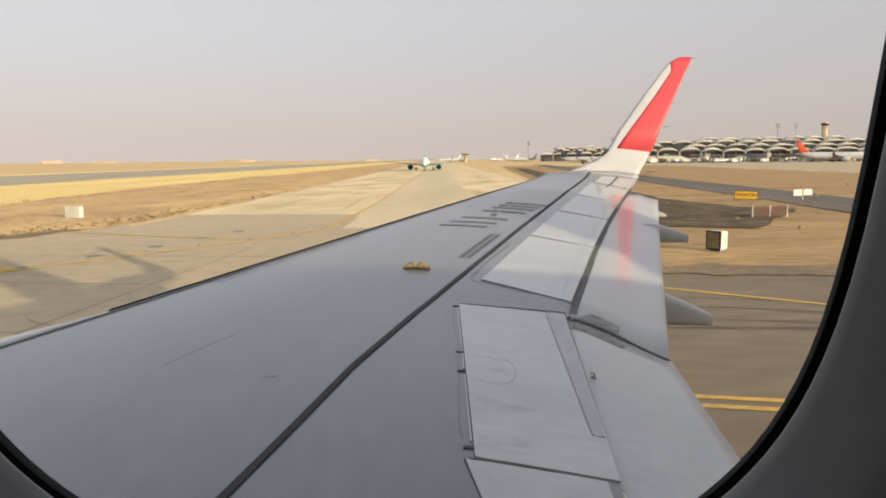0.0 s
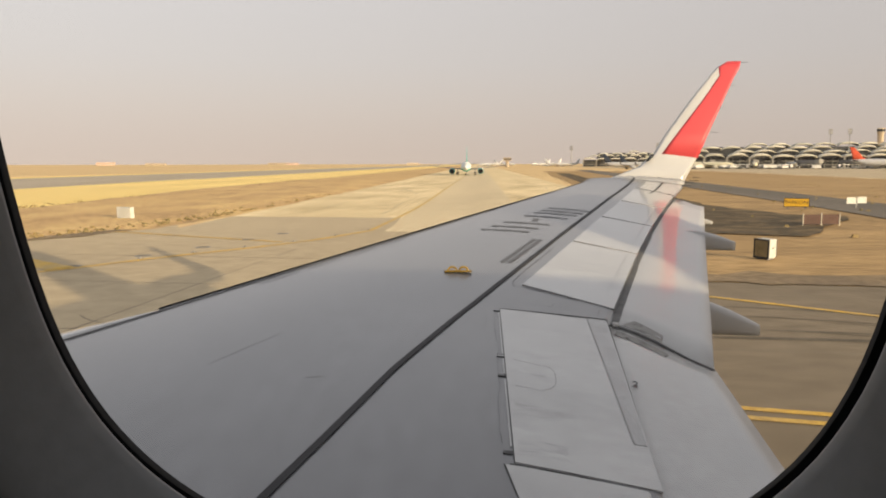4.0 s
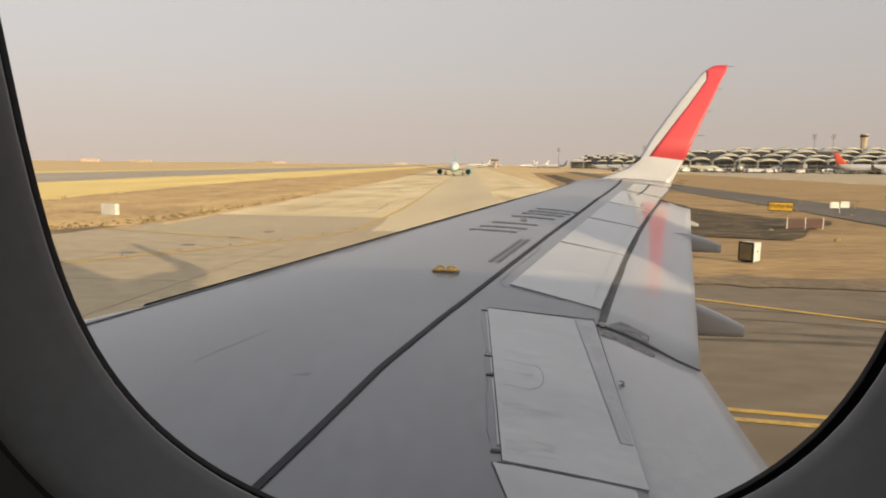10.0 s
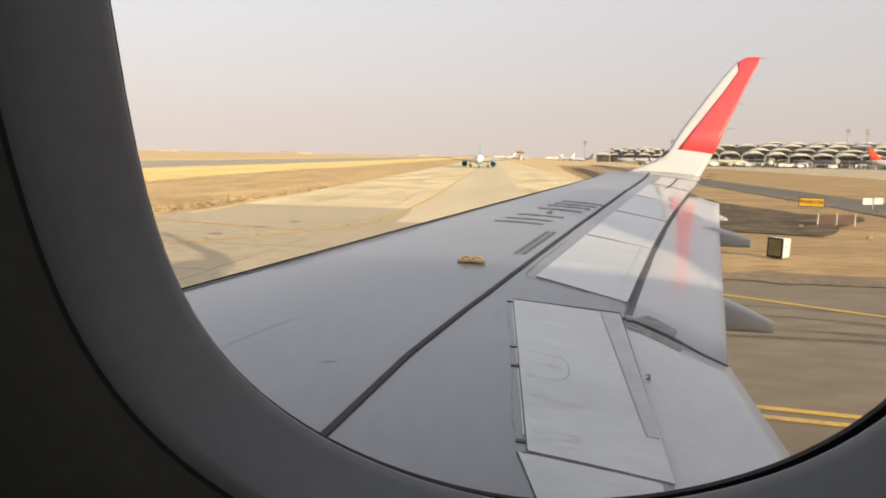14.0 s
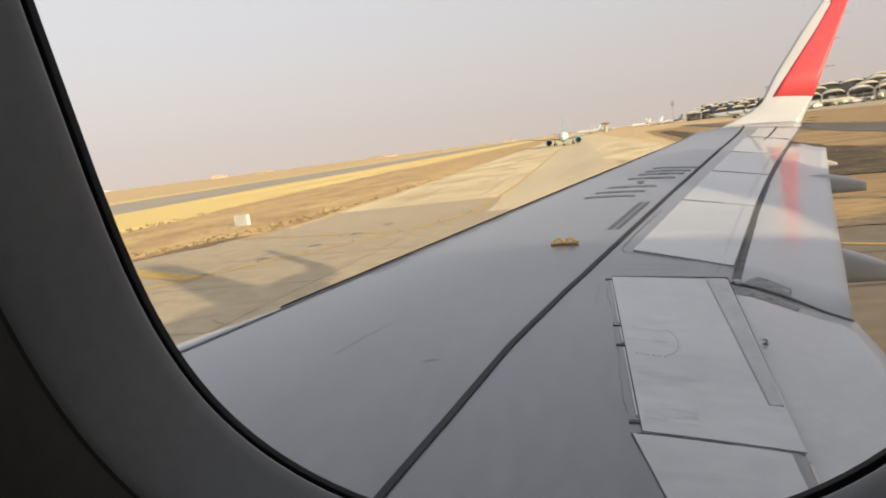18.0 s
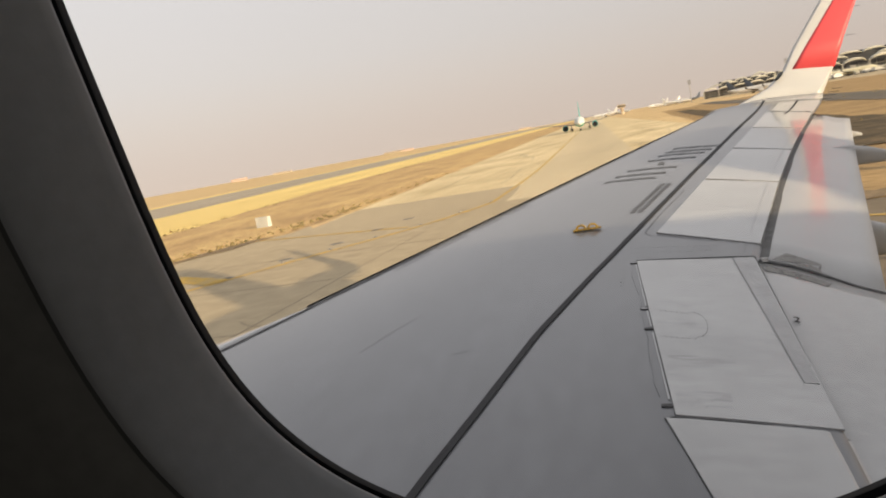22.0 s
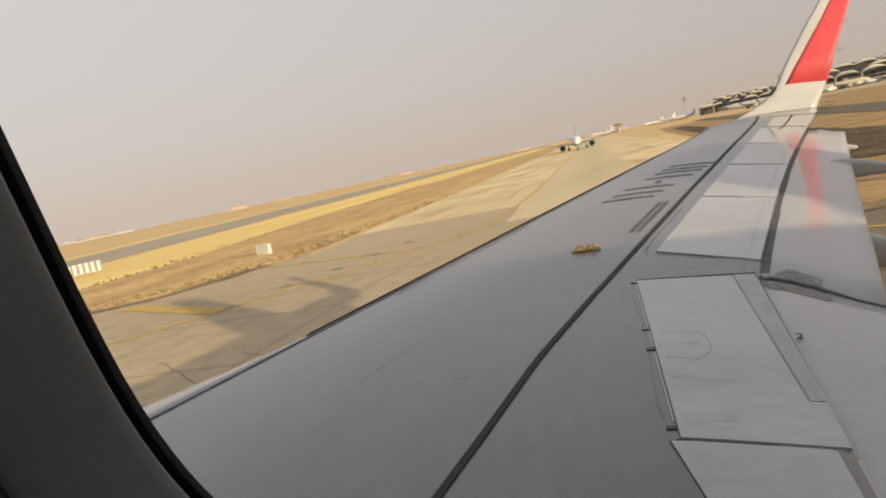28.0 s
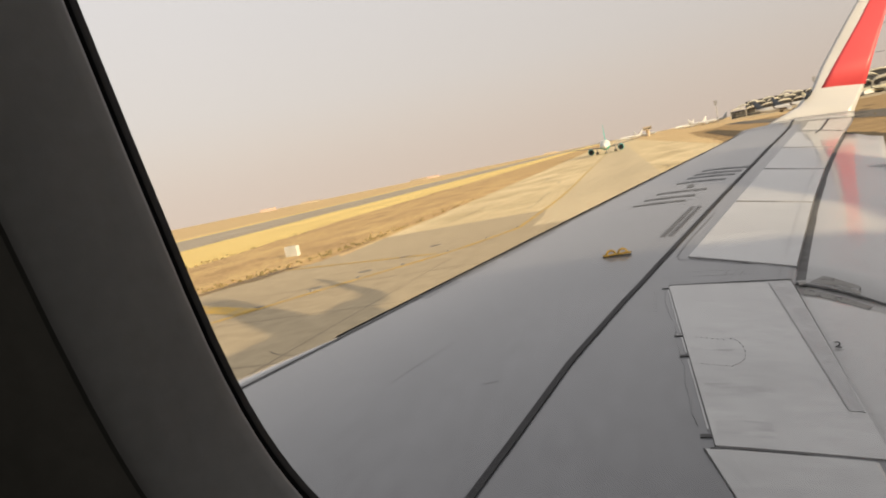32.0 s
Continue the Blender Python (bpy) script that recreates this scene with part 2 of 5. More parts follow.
smudge = bpy.data.materials.new("dirt_smudge")
smudge.use_nodes = True
sn, sk = smudge.node_tree.nodes, smudge.node_tree.links
sn["Principled BSDF"].inputs["Base Color"].default_value = (0.09, 0.085, 0.08, 1)
sn["Principled BSDF"].inputs["Roughness"].default_value = 0.7
s_co, s_mp, s_no, s_rp = sn.new("ShaderNodeTexCoord"), sn.new("ShaderNodeMapping"), sn.new("ShaderNodeTexNoise"), sn.new("ShaderNodeValToRGB")
s_mp.inputs["Scale"].default_value = (3, 14, 3)
s_no.inputs["Scale"].default_value, s_no.inputs["Detail"].default_value = 2.2, 8
s_rp.color_ramp.elements[0].position, s_rp.color_ramp.elements[0].color = 0.50, (0, 0, 0, 1)
s_rp.color_ramp.elements[1].position, s_rp.color_ramp.elements[1].color = 0.80, (0.19, 0.19, 0.19, 1)
sk.new(s_co.outputs["Object"], s_mp.inputs[0])
sk.new(s_mp.outputs[0], s_no.inputs["Vector"])
sk.new(s_no.outputs["Fac"], s_rp.inputs[0])
sk.new(s_rp.outputs[0], sn["Principled BSDF"].inputs["Alpha"])


ragged = bpy.data.materials.new("ragged_worn_grey")
ragged.use_nodes = True
rn, rk = ragged.node_tree.nodes, ragged.node_tree.links
rn["Principled BSDF"].inputs["Base Color"].default_value = (0.26, 0.255, 0.245, 1)
rn["Principled BSDF"].inputs["Roughness"].default_value = 0.6
r_co, r_no, r_rp = rn.new("ShaderNodeTexCoord"), rn.new("ShaderNodeTexNoise"), rn.new("ShaderNodeValToRGB")
r_no.inputs["Scale"].default_value, r_no.inputs["Detail"].default_value = 13.0, 7
r_rp.color_ramp.elements[0].position, r_rp.color_ramp.elements[0].color = 0.34, (0, 0, 0, 1)
r_rp.color_ramp.elements[1].position, r_rp.color_ramp.elements[1].color = 0.46, (0.75, 0.75, 0.75, 1)
rk.new(r_co.outputs["Object"], r_no.inputs["Vector"])
rk.new(r_no.outputs["Fac"], r_rp.inputs[0])
rk.new(r_rp.outputs[0], rn["Principled BSDF"].inputs["Alpha"])


# ---- building helpers ----
def link(name, verts, faces, material, parent=None, label="", smooth=False):
    me = bpy.data.meshes.new(name)
    me.from_pydata([tuple(v) for v in verts], [], faces)
    me.update()
    me.materials.append(material)
    if smooth:
        me.polygons.foreach_set("use_smooth", [True] * len(me.polygons))
    ob = new(name, me)
    if parent:
        ob.parent = parent
    if label:
        ob["label"] = label
    return ob


def part(name, bm, material, parent, label="", smooth=False):
    me = bpy.data.meshes.new(name)
    bmesh.ops.recalc_face_normals(bm, faces=bm.faces)
    bm.to_mesh(me)
    bm.free()
    me.materials.append(material)
    if smooth:
        me.polygons.foreach_set("use_smooth", [True] * len(me.polygons))
    ob = new(name, me)
    if parent:
        ob.parent = parent
    if label:
        ob["label"] = label
    return ob


def thing(name, label, category, at=(0, 0, 0), turn=0.0, group="", kind=""):
    ob = new(name)
    ob.matrix_basis = pose(*at, 0, 0, turn)
    return tagged(ob, label, category, group, kind)


def add_box(bm, x0, x1, y0, y1, z0, z1, bevel=0.0, m=None):
    r = bmesh.ops.create_cube(bm, size=1.0)
    vs = r["verts"]
    for v in vs:
        v.co = Vector(((x0 + x1) / 2 + v.co.x * (x1 - x0), (y0 + y1) / 2 + v.co.y * (y1 - y0), (z0 + z1) / 2 + v.co.z * (z1 - z0)))
    if m is not None:
        bmesh.ops.transform(bm, matrix=m, verts=vs)
    if bevel:
        es = list({e for v in vs for e in v.link_edges})
        bmesh.ops.bevel(bm, geom=es, offset=bevel, segments=2, affect="EDGES")
    return bm


def box(name, dims, material, parent, bevel=0.0, label=""):
    return part(name, add_box(bmesh.new(), *dims, bevel), material, parent, label)


def tube(bm, a, b, r0, r1=None, seg=10):
    a, b = Vector(a), Vector(b)
    m = Matrix.Translation((a + b) / 2) @ (b - a).to_track_quat("Z", "Y").to_matrix().to_4x4()
    bmesh.ops.create_cone(bm, cap_ends=True, segments=seg, radius1=r0, radius2=r0 if r1 is None else r1, depth=(b - a).length, matrix=m)
    return bm


def loft(rings, closed=True, caps=(True, True)):
    """Faces through rings of equal point counts."""
    n = len(rings[0])
    verts = [p for ring in rings for p in ring]
    faces = []
    for i in range(len(rings) - 1):
        for j in range(n if closed else n - 1):
            k = (j + 1) % n
            faces.append((i * n + j, i * n + k, (i + 1) * n + k, (i + 1) * n + j))
    if closed and caps[0]:
        faces.append(tuple(reversed(range(n))))
    if closed and caps[1]:
        faces.append(tuple(range((len(rings) - 1) * n, len(rings) * n)))
    return verts, faces


# ---- the cabin window ----
CX, CZ, HA, HB = -0.0119, 4.7047, 0.1281, 0.1863
POW, POW_UP, LEAN = 1.749, 4.276, 0.2149  # how square the outline is across and upwards; the wall's lean


def outline(grow, out, power=0, n=120, half=None, up=0.0, side=0.0):
    """A rounded outline in the leaning wall; grow: metres beyond the glass edge; out: metres outboard."""
    a, b = half or (HA + grow, HB + grow)
    ring = []
    for i in range(n):
        t = 2 * math.pi * i / n
        c, s = math.cos(t), math.sin(t)
        x = CX + side + a * math.copysign(abs(c) ** (2 / (power or POW)), c)
        z = CZ + b * math.copysign(abs(s) ** (2 / (power or POW_UP)), s)
        z += up
        ring.append((x, -0.2649 + out - LEAN * (z - 4.6), z))
    return ring


airliner = thing("airliner", "white and grey airliner seen from its cabin", "airplane")
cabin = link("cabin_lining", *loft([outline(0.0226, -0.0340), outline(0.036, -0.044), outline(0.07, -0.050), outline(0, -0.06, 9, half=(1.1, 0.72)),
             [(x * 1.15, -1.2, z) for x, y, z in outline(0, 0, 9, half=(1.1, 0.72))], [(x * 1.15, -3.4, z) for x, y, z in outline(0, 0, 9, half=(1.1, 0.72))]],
             caps=(False, True)), lining_shade, airliner, "dark cabin wall lining", True)
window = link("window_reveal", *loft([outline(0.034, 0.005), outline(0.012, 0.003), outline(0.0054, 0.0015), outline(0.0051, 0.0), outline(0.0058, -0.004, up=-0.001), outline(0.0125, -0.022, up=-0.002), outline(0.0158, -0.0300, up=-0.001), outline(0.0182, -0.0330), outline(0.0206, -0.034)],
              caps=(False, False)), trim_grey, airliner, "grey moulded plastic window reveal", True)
link("gap_strip", *loft([outline(0.0205, -0.0339), outline(0.0216, -0.0320), outline(0.0227, -0.0341)], caps=(False, False)), gap_soft, window, "thin dark gap round the reveal")
link("gasket", *loft([outline(0.0118, 0.0140, side=-0.0029), outline(0.0124, 0.0180, side=-0.0029), outline(0.034, 0.0200), outline(0.034, 0.0060), outline(0.0143, 0.0126, side=-0.0023), outline(0.0118, 0.0140, side=-0.0029)], caps=(False, False)), rubber, window, "black rubber window gasket", True)

pane_mat = bpy.data.materials.new("window_acrylic")
pane_mat.use_nodes = True
pn, pl = pane_mat.node_tree.nodes, pane_mat.node_tree.links
pn.remove(pn["Principled BSDF"])
p_clear, p_gloss, p_mix = pn.new("ShaderNodeBsdfTransparent"), pn.new("ShaderNodeBsdfGlossy"), pn.new("ShaderNodeMixShader")
p_clear.inputs["Color"].default_value = (0.97, 0.97, 0.97, 1)
p_gloss.inputs["Roughness"].default_value = 0.05
p_mix.inputs[0].default_value = 0.012
pl.new(p_clear.outputs[0], p_mix.inputs[1])
pl.new(p_gloss.outputs[0], p_mix.inputs[2])
pl.new(p_mix.outputs[0], pn["Material Output"].inputs["Surface"])
pane_ob = link("pane", *loft([outline(0.028, 0.0265), outline(0.028, 0.030)]), pane_mat, window, "clear acrylic window pane")
pane_ob.visible_shadow = False

# added fill lamp in mid-cabin, standing in for unseen windows across the aisle
cabin_fill = new("cabin_fill_lamp", bpy.data.lights.new("cabin_fill_lamp", "AREA"))
cabin_fill.data.shape, cabin_fill.data.size, cabin_fill.data.size_y, cabin_fill.data.energy, cabin_fill.data.color = "RECTANGLE", 0.5, 0.34, 2.4, (1.0, 0.95, 0.88)
cabin_fill.matrix_world = look((1.1, -2.3, 4.5), (0.0, -0.2, 4.6))

# ---- fuselage ----
FY, FZ, FR = -2.13, 4.40, 1.98


def fuselage_rings(stations, seg=48):
    rings = []
    for x, r, dz in stations:
        rings.append([(x, FY + r * math.cos(2 * math.pi * (i + 0.5) / seg), FZ + dz + r * 1.03 * math.sin(2 * math.pi * (i + 0.5) / seg)) for i in range(seg)])
    return rings


stations = [(-19.0, 0.08, -0.45), (-18.6, 0.55, -0.42), (-17.8, 1.05, -0.32), (-16.6, 1.5, -0.18), (-15.2, 1.82, -0.06), (-13.6, FR, 0), (-8, FR, 0), (-4, FR, 0), (-1.2, FR, 0), (-0.36, FR, 0),
            (0.34, FR, 0), (1.2, FR, 0), (4, FR, 0), (8, FR, 0), (12, FR, 0), (14, 1.75, 0.18), (16.6, 1.3, 0.56), (18.8, 0.8, 0.95), (20.4, 0.35, 1.25), (20.9, 0.1, 1.35)]
verts, faces = loft(fuselage_rings(stations))
keep = []
for f in faces:
    c = sum((Vector(verts[i]) for i in f), Vector()) / len(f)
    if not (len(f) == 4 and abs(c.x) < 0.3 and c.y > FY + 1 and 4.2 < c.z < 5.2):
        keep.append(f)
body = link("fuselage", verts, keep, white_paint, airliner, "white painted fuselage", True)
rim = []
for i in range(120):
    t = 2 * math.pi * i / 120
    c, s = math.cos(t), math.sin(t)
    k = max(abs(c), abs(s))
    x, z = -0.01 + 0.35 * c / k, 4.785 + 0.515 * s / k
    rim.append((x, FY + math.sqrt(FR ** 2 - ((z - FZ) / 1.03) ** 2) - 0.004, z))
link("window_surround", *loft([outline(0.034, 0.022), outline(0.040, 0.034), rim], caps=(False, False)), white_paint, body, "white skin round the window")


def fin(name, sections, material, parent, label="", thick=0.10, n=10):
    """A lofted aerofoil; sections: leading point, trailing point, and the way of its thickness."""
    rings = []
    for le, te, side in sections:
        le, te, side = Vector(le), Vector(te), Vector(side)
        c = (te - le).length * thick
        ring = []
        for i in range(n):
            s = i / (n - 1)
            ring.append(le.lerp(te, s) + side * c * 0.5 * (math.sqrt(max(s, 0.0)) * 1.9 * (1 - s) + 0.03))
        for i in range(n - 2, 0, -1):
            s = i / (n - 1)
            ring.append(le.lerp(te, s) - side * c * 0.5 * (math.sqrt(max(s, 0.0)) * 1.9 * (1 - s) + 0.03))
        rings.append(ring)
    return link(name, *loft(rings), material, parent, label, True)


fin("tail_fin", [((12.9, FY, 6.1), (19.0, FY, 5.9), (0, 1, 0)), ((14.7, FY, 7.0), (19.2, FY, 7.0), (0, 1, 0)), ((18.5, FY, 12.6), (20.6, FY, 12.6), (0, 1, 0))], red_paint, airliner, "red painted tail fin")
for s in (-1, 1):
    fin("tailplane", [((15.8, FY + s * 0.7, 5.4), (19.6, FY + s * 0.7, 5.4), (0, 0, 1)), ((19.2, FY + s * 6.2, 6.0), (20.7, FY + s * 6.2, 6.0), (0, 0, 1))], wing_grey, airliner)
fin("port_wing", [((-5.6, FY - 1.5, 3.0), (1.4, FY - 1.5, 2.9), (0, 0, 1)), ((-3.3, FY - 6.4, 3.3), (1.35, FY - 6.4, 3.2), (0, 0, 1)), ((1.4, FY - 16.8, 4.4), (3.2, FY - 16.8, 4.35), (0, 0, 1))], wing_grey, airliner)


def sl(y):
    return -2.95 + 0.44 * (y - 5)


def le(y):
    return sl(y) - (0.44 - 0.017 * y)


def hinge(y):
    return float(np.interp(y, [-1, 2.7, 5.2, 6.2, 8.56, 10.4, 12.08, 13.56, 15.0], [0.10, -0.06, -0.262, -0.07, 0.60, 1.10, 1.58, 1.98, 2.44]))


def aft(y):
    if y < 5.2:
        return 0.64 - 0.0025 * (y + 1)
    return -0.2850 + 0.1443 * y + 0.00602 * y * y


def flap_te(y):
    return float(np.interp(y, [-1, 4.74, 5.66, 6.9, 9.1, 12.65], [1.43, 1.345, 1.55, 1.81, 2.28, 3.06]))


def black_x(y):
    return float(np.interp(y, [0, 2.2, 2.79, 3.74, 4.9, 6.05, 8.38, 11.75, 15.6], [-1.475, -1.128, -1.019, -0.856, -0.581, -0.282, 0.35, 1.29, 2.38]))


def ztop(x, y):
    """The upper surface of the starboard wing."""
    zc = 3.2 + 0.09 * (y - 2) + (0.07 * (y - 13.6) ** 2 if y > 13.6 else 0.0)
    a, h, f = sl(y), hinge(y), aft(y)
    if x < a:
        s = (a - x) / (a - le(y))
        return zc - 0.02 * s - 0.24 * max(0.0, (s - 0.36) / 0.64) ** 1.35
    if x < h:
        s = (x - a) / (h - a)
        return zc + 0.05 * math.sin(math.pi * s) * (1 if y < 12 else 0.5) - 0.03 * s
    if x < f:
        s = (x - h) / (f - h)
        return zc - 0.03 - 0.09 * s - 0.01 * s * s
    s = (x - f) / 0.7
    return zc - 0.17 - 0.12 * min(s, 1.2)



def curve_line(ctrl, n=6):
    """A smooth plan line through control points."""
    out = []
    c = [ctrl[0]] + list(ctrl) + [ctrl[-1]]
    for i in range(1, len(c) - 2):
        q0, q1, q2, q3 = (Vector(c[k]) for k in (i - 1, i, i + 1, i + 2))
        for k in range(n):
            t = k / n
            out.append(tuple(0.5 * (2 * q1 + (q2 - q0) * t + (2 * q0 - 5 * q1 + 4 * q2 - q3) * t * t + (3 * q1 - q0 - 3 * q2 + q3) * t ** 3)))
    return out + [tuple(ctrl[-1])]


# ---- starboard wing ----
ys = [-1.2, 0, 0.8, 1.4, 2, 2.4, 2.85] + [3.1 + 0.3 * k for k in range(7)] + [5.0 + 0.1 * k for k in range(16)] + [6.7 + 0.31 * k for k in range(24)] + [14.0, 14.35]
rings = []
for y in ys:
    a, b, h, f = le(y), sl(y), hinge(y), aft(y)
    thick = 0.62 - 0.032 * y
    top = [a + (b - a) * s for s in (0.0, 0.12, 0.3, 0.55, 0.8, 1.0)] + [b + (h - b) * s for s in (0.15, 0.3, 0.45, 0.6, 0.75, 0.9, 1.0)] + [h + (f - h) * s for s in (0.5, 0.92, 0.985, 1.0)]
    ring = [(x, y, ztop(x, y)) for x in top]
    ring += [(f, y, ztop(f - 0.001, y) - 0.03)] + [(a + (f - a) * s, y, ztop(b, y) - 0.20 - thick * 0.62 * math.sin(math.pi * min(1, (1 - s) * 1.25) ** 0.8) * 0.8 + 0.05 * s) for s in (0.85, 0.6, 0.35, 0.12)]
    rings.append(ring)
wing = link("starboard_wing", *loft(rings), wing_grey, airliner, "grey painted wing with pale spoilers and flaps", True)


def drape(name, quad, material, parent, lift=0.004, deep=0.006, nu=8, nv=3, label="", z=ztop):
    """A thin slab laid over the wing between four plan corners: a to b along the first side, d to c along the other."""
    a, b, c, d = [Vector((p[0], p[1], 0)) for p in quad]
    top, low = [], []
    for i in range(nu + 1):
        for j in range(nv + 1):
            p = a.lerp(b, i / nu).lerp(d.lerp(c, i / nu), j / nv)
            h = z(p.x, p.y)
            top.append((p.x, p.y, h + lift))
            low.append((p.x, p.y, h + lift - deep))
    n, w = len(top), nv + 1
    faces = []
    for i in range(nu):
        for j in range(nv):
            q = (i * w + j, i * w + j + 1, (i + 1) * w + j + 1, (i + 1) * w + j)
            faces += [q, tuple(n + k for k in reversed(q))]
    rim = [i * w for i in range(nu + 1)] + [nu * w + j for j in range(1, w)] + [i * w + nv for i in range(nu - 1, -1, -1)] + [j for j in range(nv - 1, 0, -1)]
    for k in range(len(rim)):
        p, q = rim[k], rim[(k + 1) % len(rim)]
        faces.append((p, q, n + q, n + p))
    return link(name, top + low, faces, material, parent, label)


def stripe(name, pts, width, material, parent, lift=0.003, label="", z=ztop, proud=True):
    """A thin painted or sealed line draped along plan points; proud: with edges of its own, not just paint."""
    left, right = [], []
    for i, p in enumerate(pts):
        p, q, r = Vector(p), Vector(pts[max(i - 1, 0)]), Vector(pts[min(i + 1, len(pts) - 1)])
        t = (r - q).normalized()
        s = Vector((-t.y, t.x)) * width / 2
        left.append((p.x + s.x, p.y + s.y, z(p.x + s.x, p.y + s.y) + lift))
        right.append((p.x - s.x, p.y - s.y, z(p.x - s.x, p.y - s.y) + lift))
    n = len(pts)
    verts = left + right + ([(x, y, h - 0.004) for x, y, h in left + right] if proud else [])
    faces = []
    for i in range(n - 1):
        faces.append((i, i + 1, n + i + 1, n + i))
        if proud:
            faces += [(2 * n + i, 2 * n + i + 1, i + 1, i), (n + i, n + i + 1, 3 * n + i + 1, 3 * n + i)]
    return link(name, verts, faces, material, parent, label)


def along(fx, y0, y1, n=24, off=0.0):
    return [(fx(y0 + (y1 - y0) * i / n) + off, y0 + (y1 - y0) * i / n) for i in range(n + 1)]


stripe("slat_line", along(sl, 0.3, 14.3, 60), 0.018, seam_dark, wing, 0.008, "dark seam behind the slats")
stripe("slat_line_front", along(sl, 4.9, 14.3, 60, -0.15), 0.085, black_line, wing, 0.008, "black rubbed leading edge line")
stripe("walkway_line", along(black_x, 0.6, 14.4, 90), 0.043, black_line, wing, 0.009, "black painted boundary line")

# the inboard slat swells past the seam up to the engine pylon
slat_ring = []
for y in (0.4, 1.5, 2.5, 3.3, 3.9, 4.4, 4.7, 4.85):
    swell = 0.46 * (1 - max(0.0, (y - 3.4) / 1.45) ** 2)
    slat_ring.append([(sl(y) - 0.02 - (0.24 + swell) * s, y, ztop(sl(y), y) + 0.004 - (0.015 + 0.075 * s) * s) for s in (0, 0.25, 0.5, 0.75, 1)]
                     + [(sl(y) - (0.24 + swell) * 0.9, y, ztop(sl(y), y) - 0.30), (sl(y) - 0.02, y, ztop(sl(y), y) - 0.12)])
link("inboard_slat", *loft(slat_ring), panel_grey, wing, "pale grey inboard slat", True)


def zspoil(x, y):
    return ztop(min(x, aft(y) - 0.001), y)


# spoilers
def spoiler(y0, y1, x=None):
    f0, f1, a0, a1 = hinge(y0) + 0.02, hinge(y1) + 0.02, aft(y0) - 0.01, aft(y1) - 0.01
    return [(f0, y0), (f1, y1), (a1, y1), (a0, y0)]


inner = [(-0.06, 2.71), (-0.262, 5.18), (0.612, 5.22), (0.628, 2.70)]
for t0, t1, wd in ((0.0, 0.35, 0.008), (0.35, 0.7, 0.007), (0.7, 1.0, 0.006)):
    a, b = Vector(inner[0]), Vector(inner[1])
    stripe("spoiler_seam", [tuple(a.lerp(b, t0)), tuple(a.lerp(b, t1))], wd, seam_dark, wing, 0.006)
for y0, y1 in ((4.14, 5.08), (3.80, 4.06), (2.86, 3.70)):
    stripe("hinge_gap", [(-0.073 - (y - 2.71) * 0.0818, y) for y in (y0, (y0 + y1) / 2, y1)], 0.008, panel_grey, wing, 0.007, "pale strip along the hinge")
stripe("spoiler_seam", [(0.617, 5.26), (0.622, 3.9), (0.628, 3.12)], 0.007, seam_dark, wing, 0.006)
stripe("spoiler_seam", [(0.632, 3.13), (0.610, 3.12)], 0.010, seam_dark, wing, 0.013)
stripe("spoiler_seam", [(-0.264, 5.20), (-0.05, 5.22), (0.2, 5.24), (0.4, 5.26), (0.618, 5.28)], 0.008, seam_dark, wing, 0.006)
stripe("spoiler_seam", [(-0.085, 2.694), (0.1, 2.692), (0.3, 2.690), (0.645, 2.688)], 0.006, seam_dark, wing, 0.005)
sp = drape("inboard_spoiler", inner, panel_grey, wing, 0.007, 0.012, 12, 5, "pale grey inboard spoiler panel")
drape("wear_strip", [(0.555, 3.12), (0.455, 5.22), (0.600, 5.24), (0.618, 3.12)], rub_grey, sp, 0.0095, 0.003, 24, 2, "greyer rubbed strip along the rear edge")
stripe("panel_seam", [(0.553, 3.12), (0.503, 4.17), (0.453, 5.22)], 0.006, seam_soft, sp, 0.0105, "", ztop, False)
cuts = [(5.95, 8.0), (8.05, 9.84), (9.89, 11.5), (11.55, 13.1)]
for y0, y1 in cuts:
    b0, b1 = y0 - (0.36 if y0 < 6 else 0.22), y1 - 0.22
    q = [(hinge(y0 + 0.02) + 0.02, y0 + 0.02), (hinge(y1) + 0.02, y1), (aft(b1) - 0.004, b1), (aft(b0) - 0.004, b0)]
    drape("outboard_spoiler", q, panel_grey, wing, 0.010, 0.016, 16, 6, "pale grey outboard spoiler panel", z=zspoil)
    stripe("spoiler_seam", [(q[0][0], q[0][1] - 0.03), ((q[0][0] + q[3][0]) / 2, (q[0][1] + q[3][1]) / 2 - 0.03), (q[3][0], q[3][1] - 0.03)], 0.009, gap_dark, wing, 0.011)
drape("aileron", [(hinge(13.3) + 0.08, 13.3), (hinge(14.2) + 0.08, 14.2), (aft(14.2) - 0.01, 14.2), (aft(12.95) - 0.01, 12.95)], panel_grey, wing, 0.006, 0.010, 8, 6, "pale grey aileron")
stripe("aileron_seam", [(2.11, 12.75), (2.27, 13.2), (2.42, 13.7), (2.60, 14.25)], 0.028, black_line, wing, 0.012)
stripe("flap_notch", [(2.48, 12.98), (2.58, 12.88), (2.68, 12.74)], 0.10, black_line, wing, 0.012, "black notch at the flap end")
drape("root_fairing", [(-0.105, 2.682), (0.645, 2.672), (0.645, 0.8), (0.40, 0.8)], panel_grey, wing, 0.0065, 0.010, 8, 6, "pale grey root fairing panel")
stripe("root_seam", [(-0.112, 2.69), (0.06, 2.06), (0.395, 0.8)], 0.0045, seam_dark, wing, 0.006)


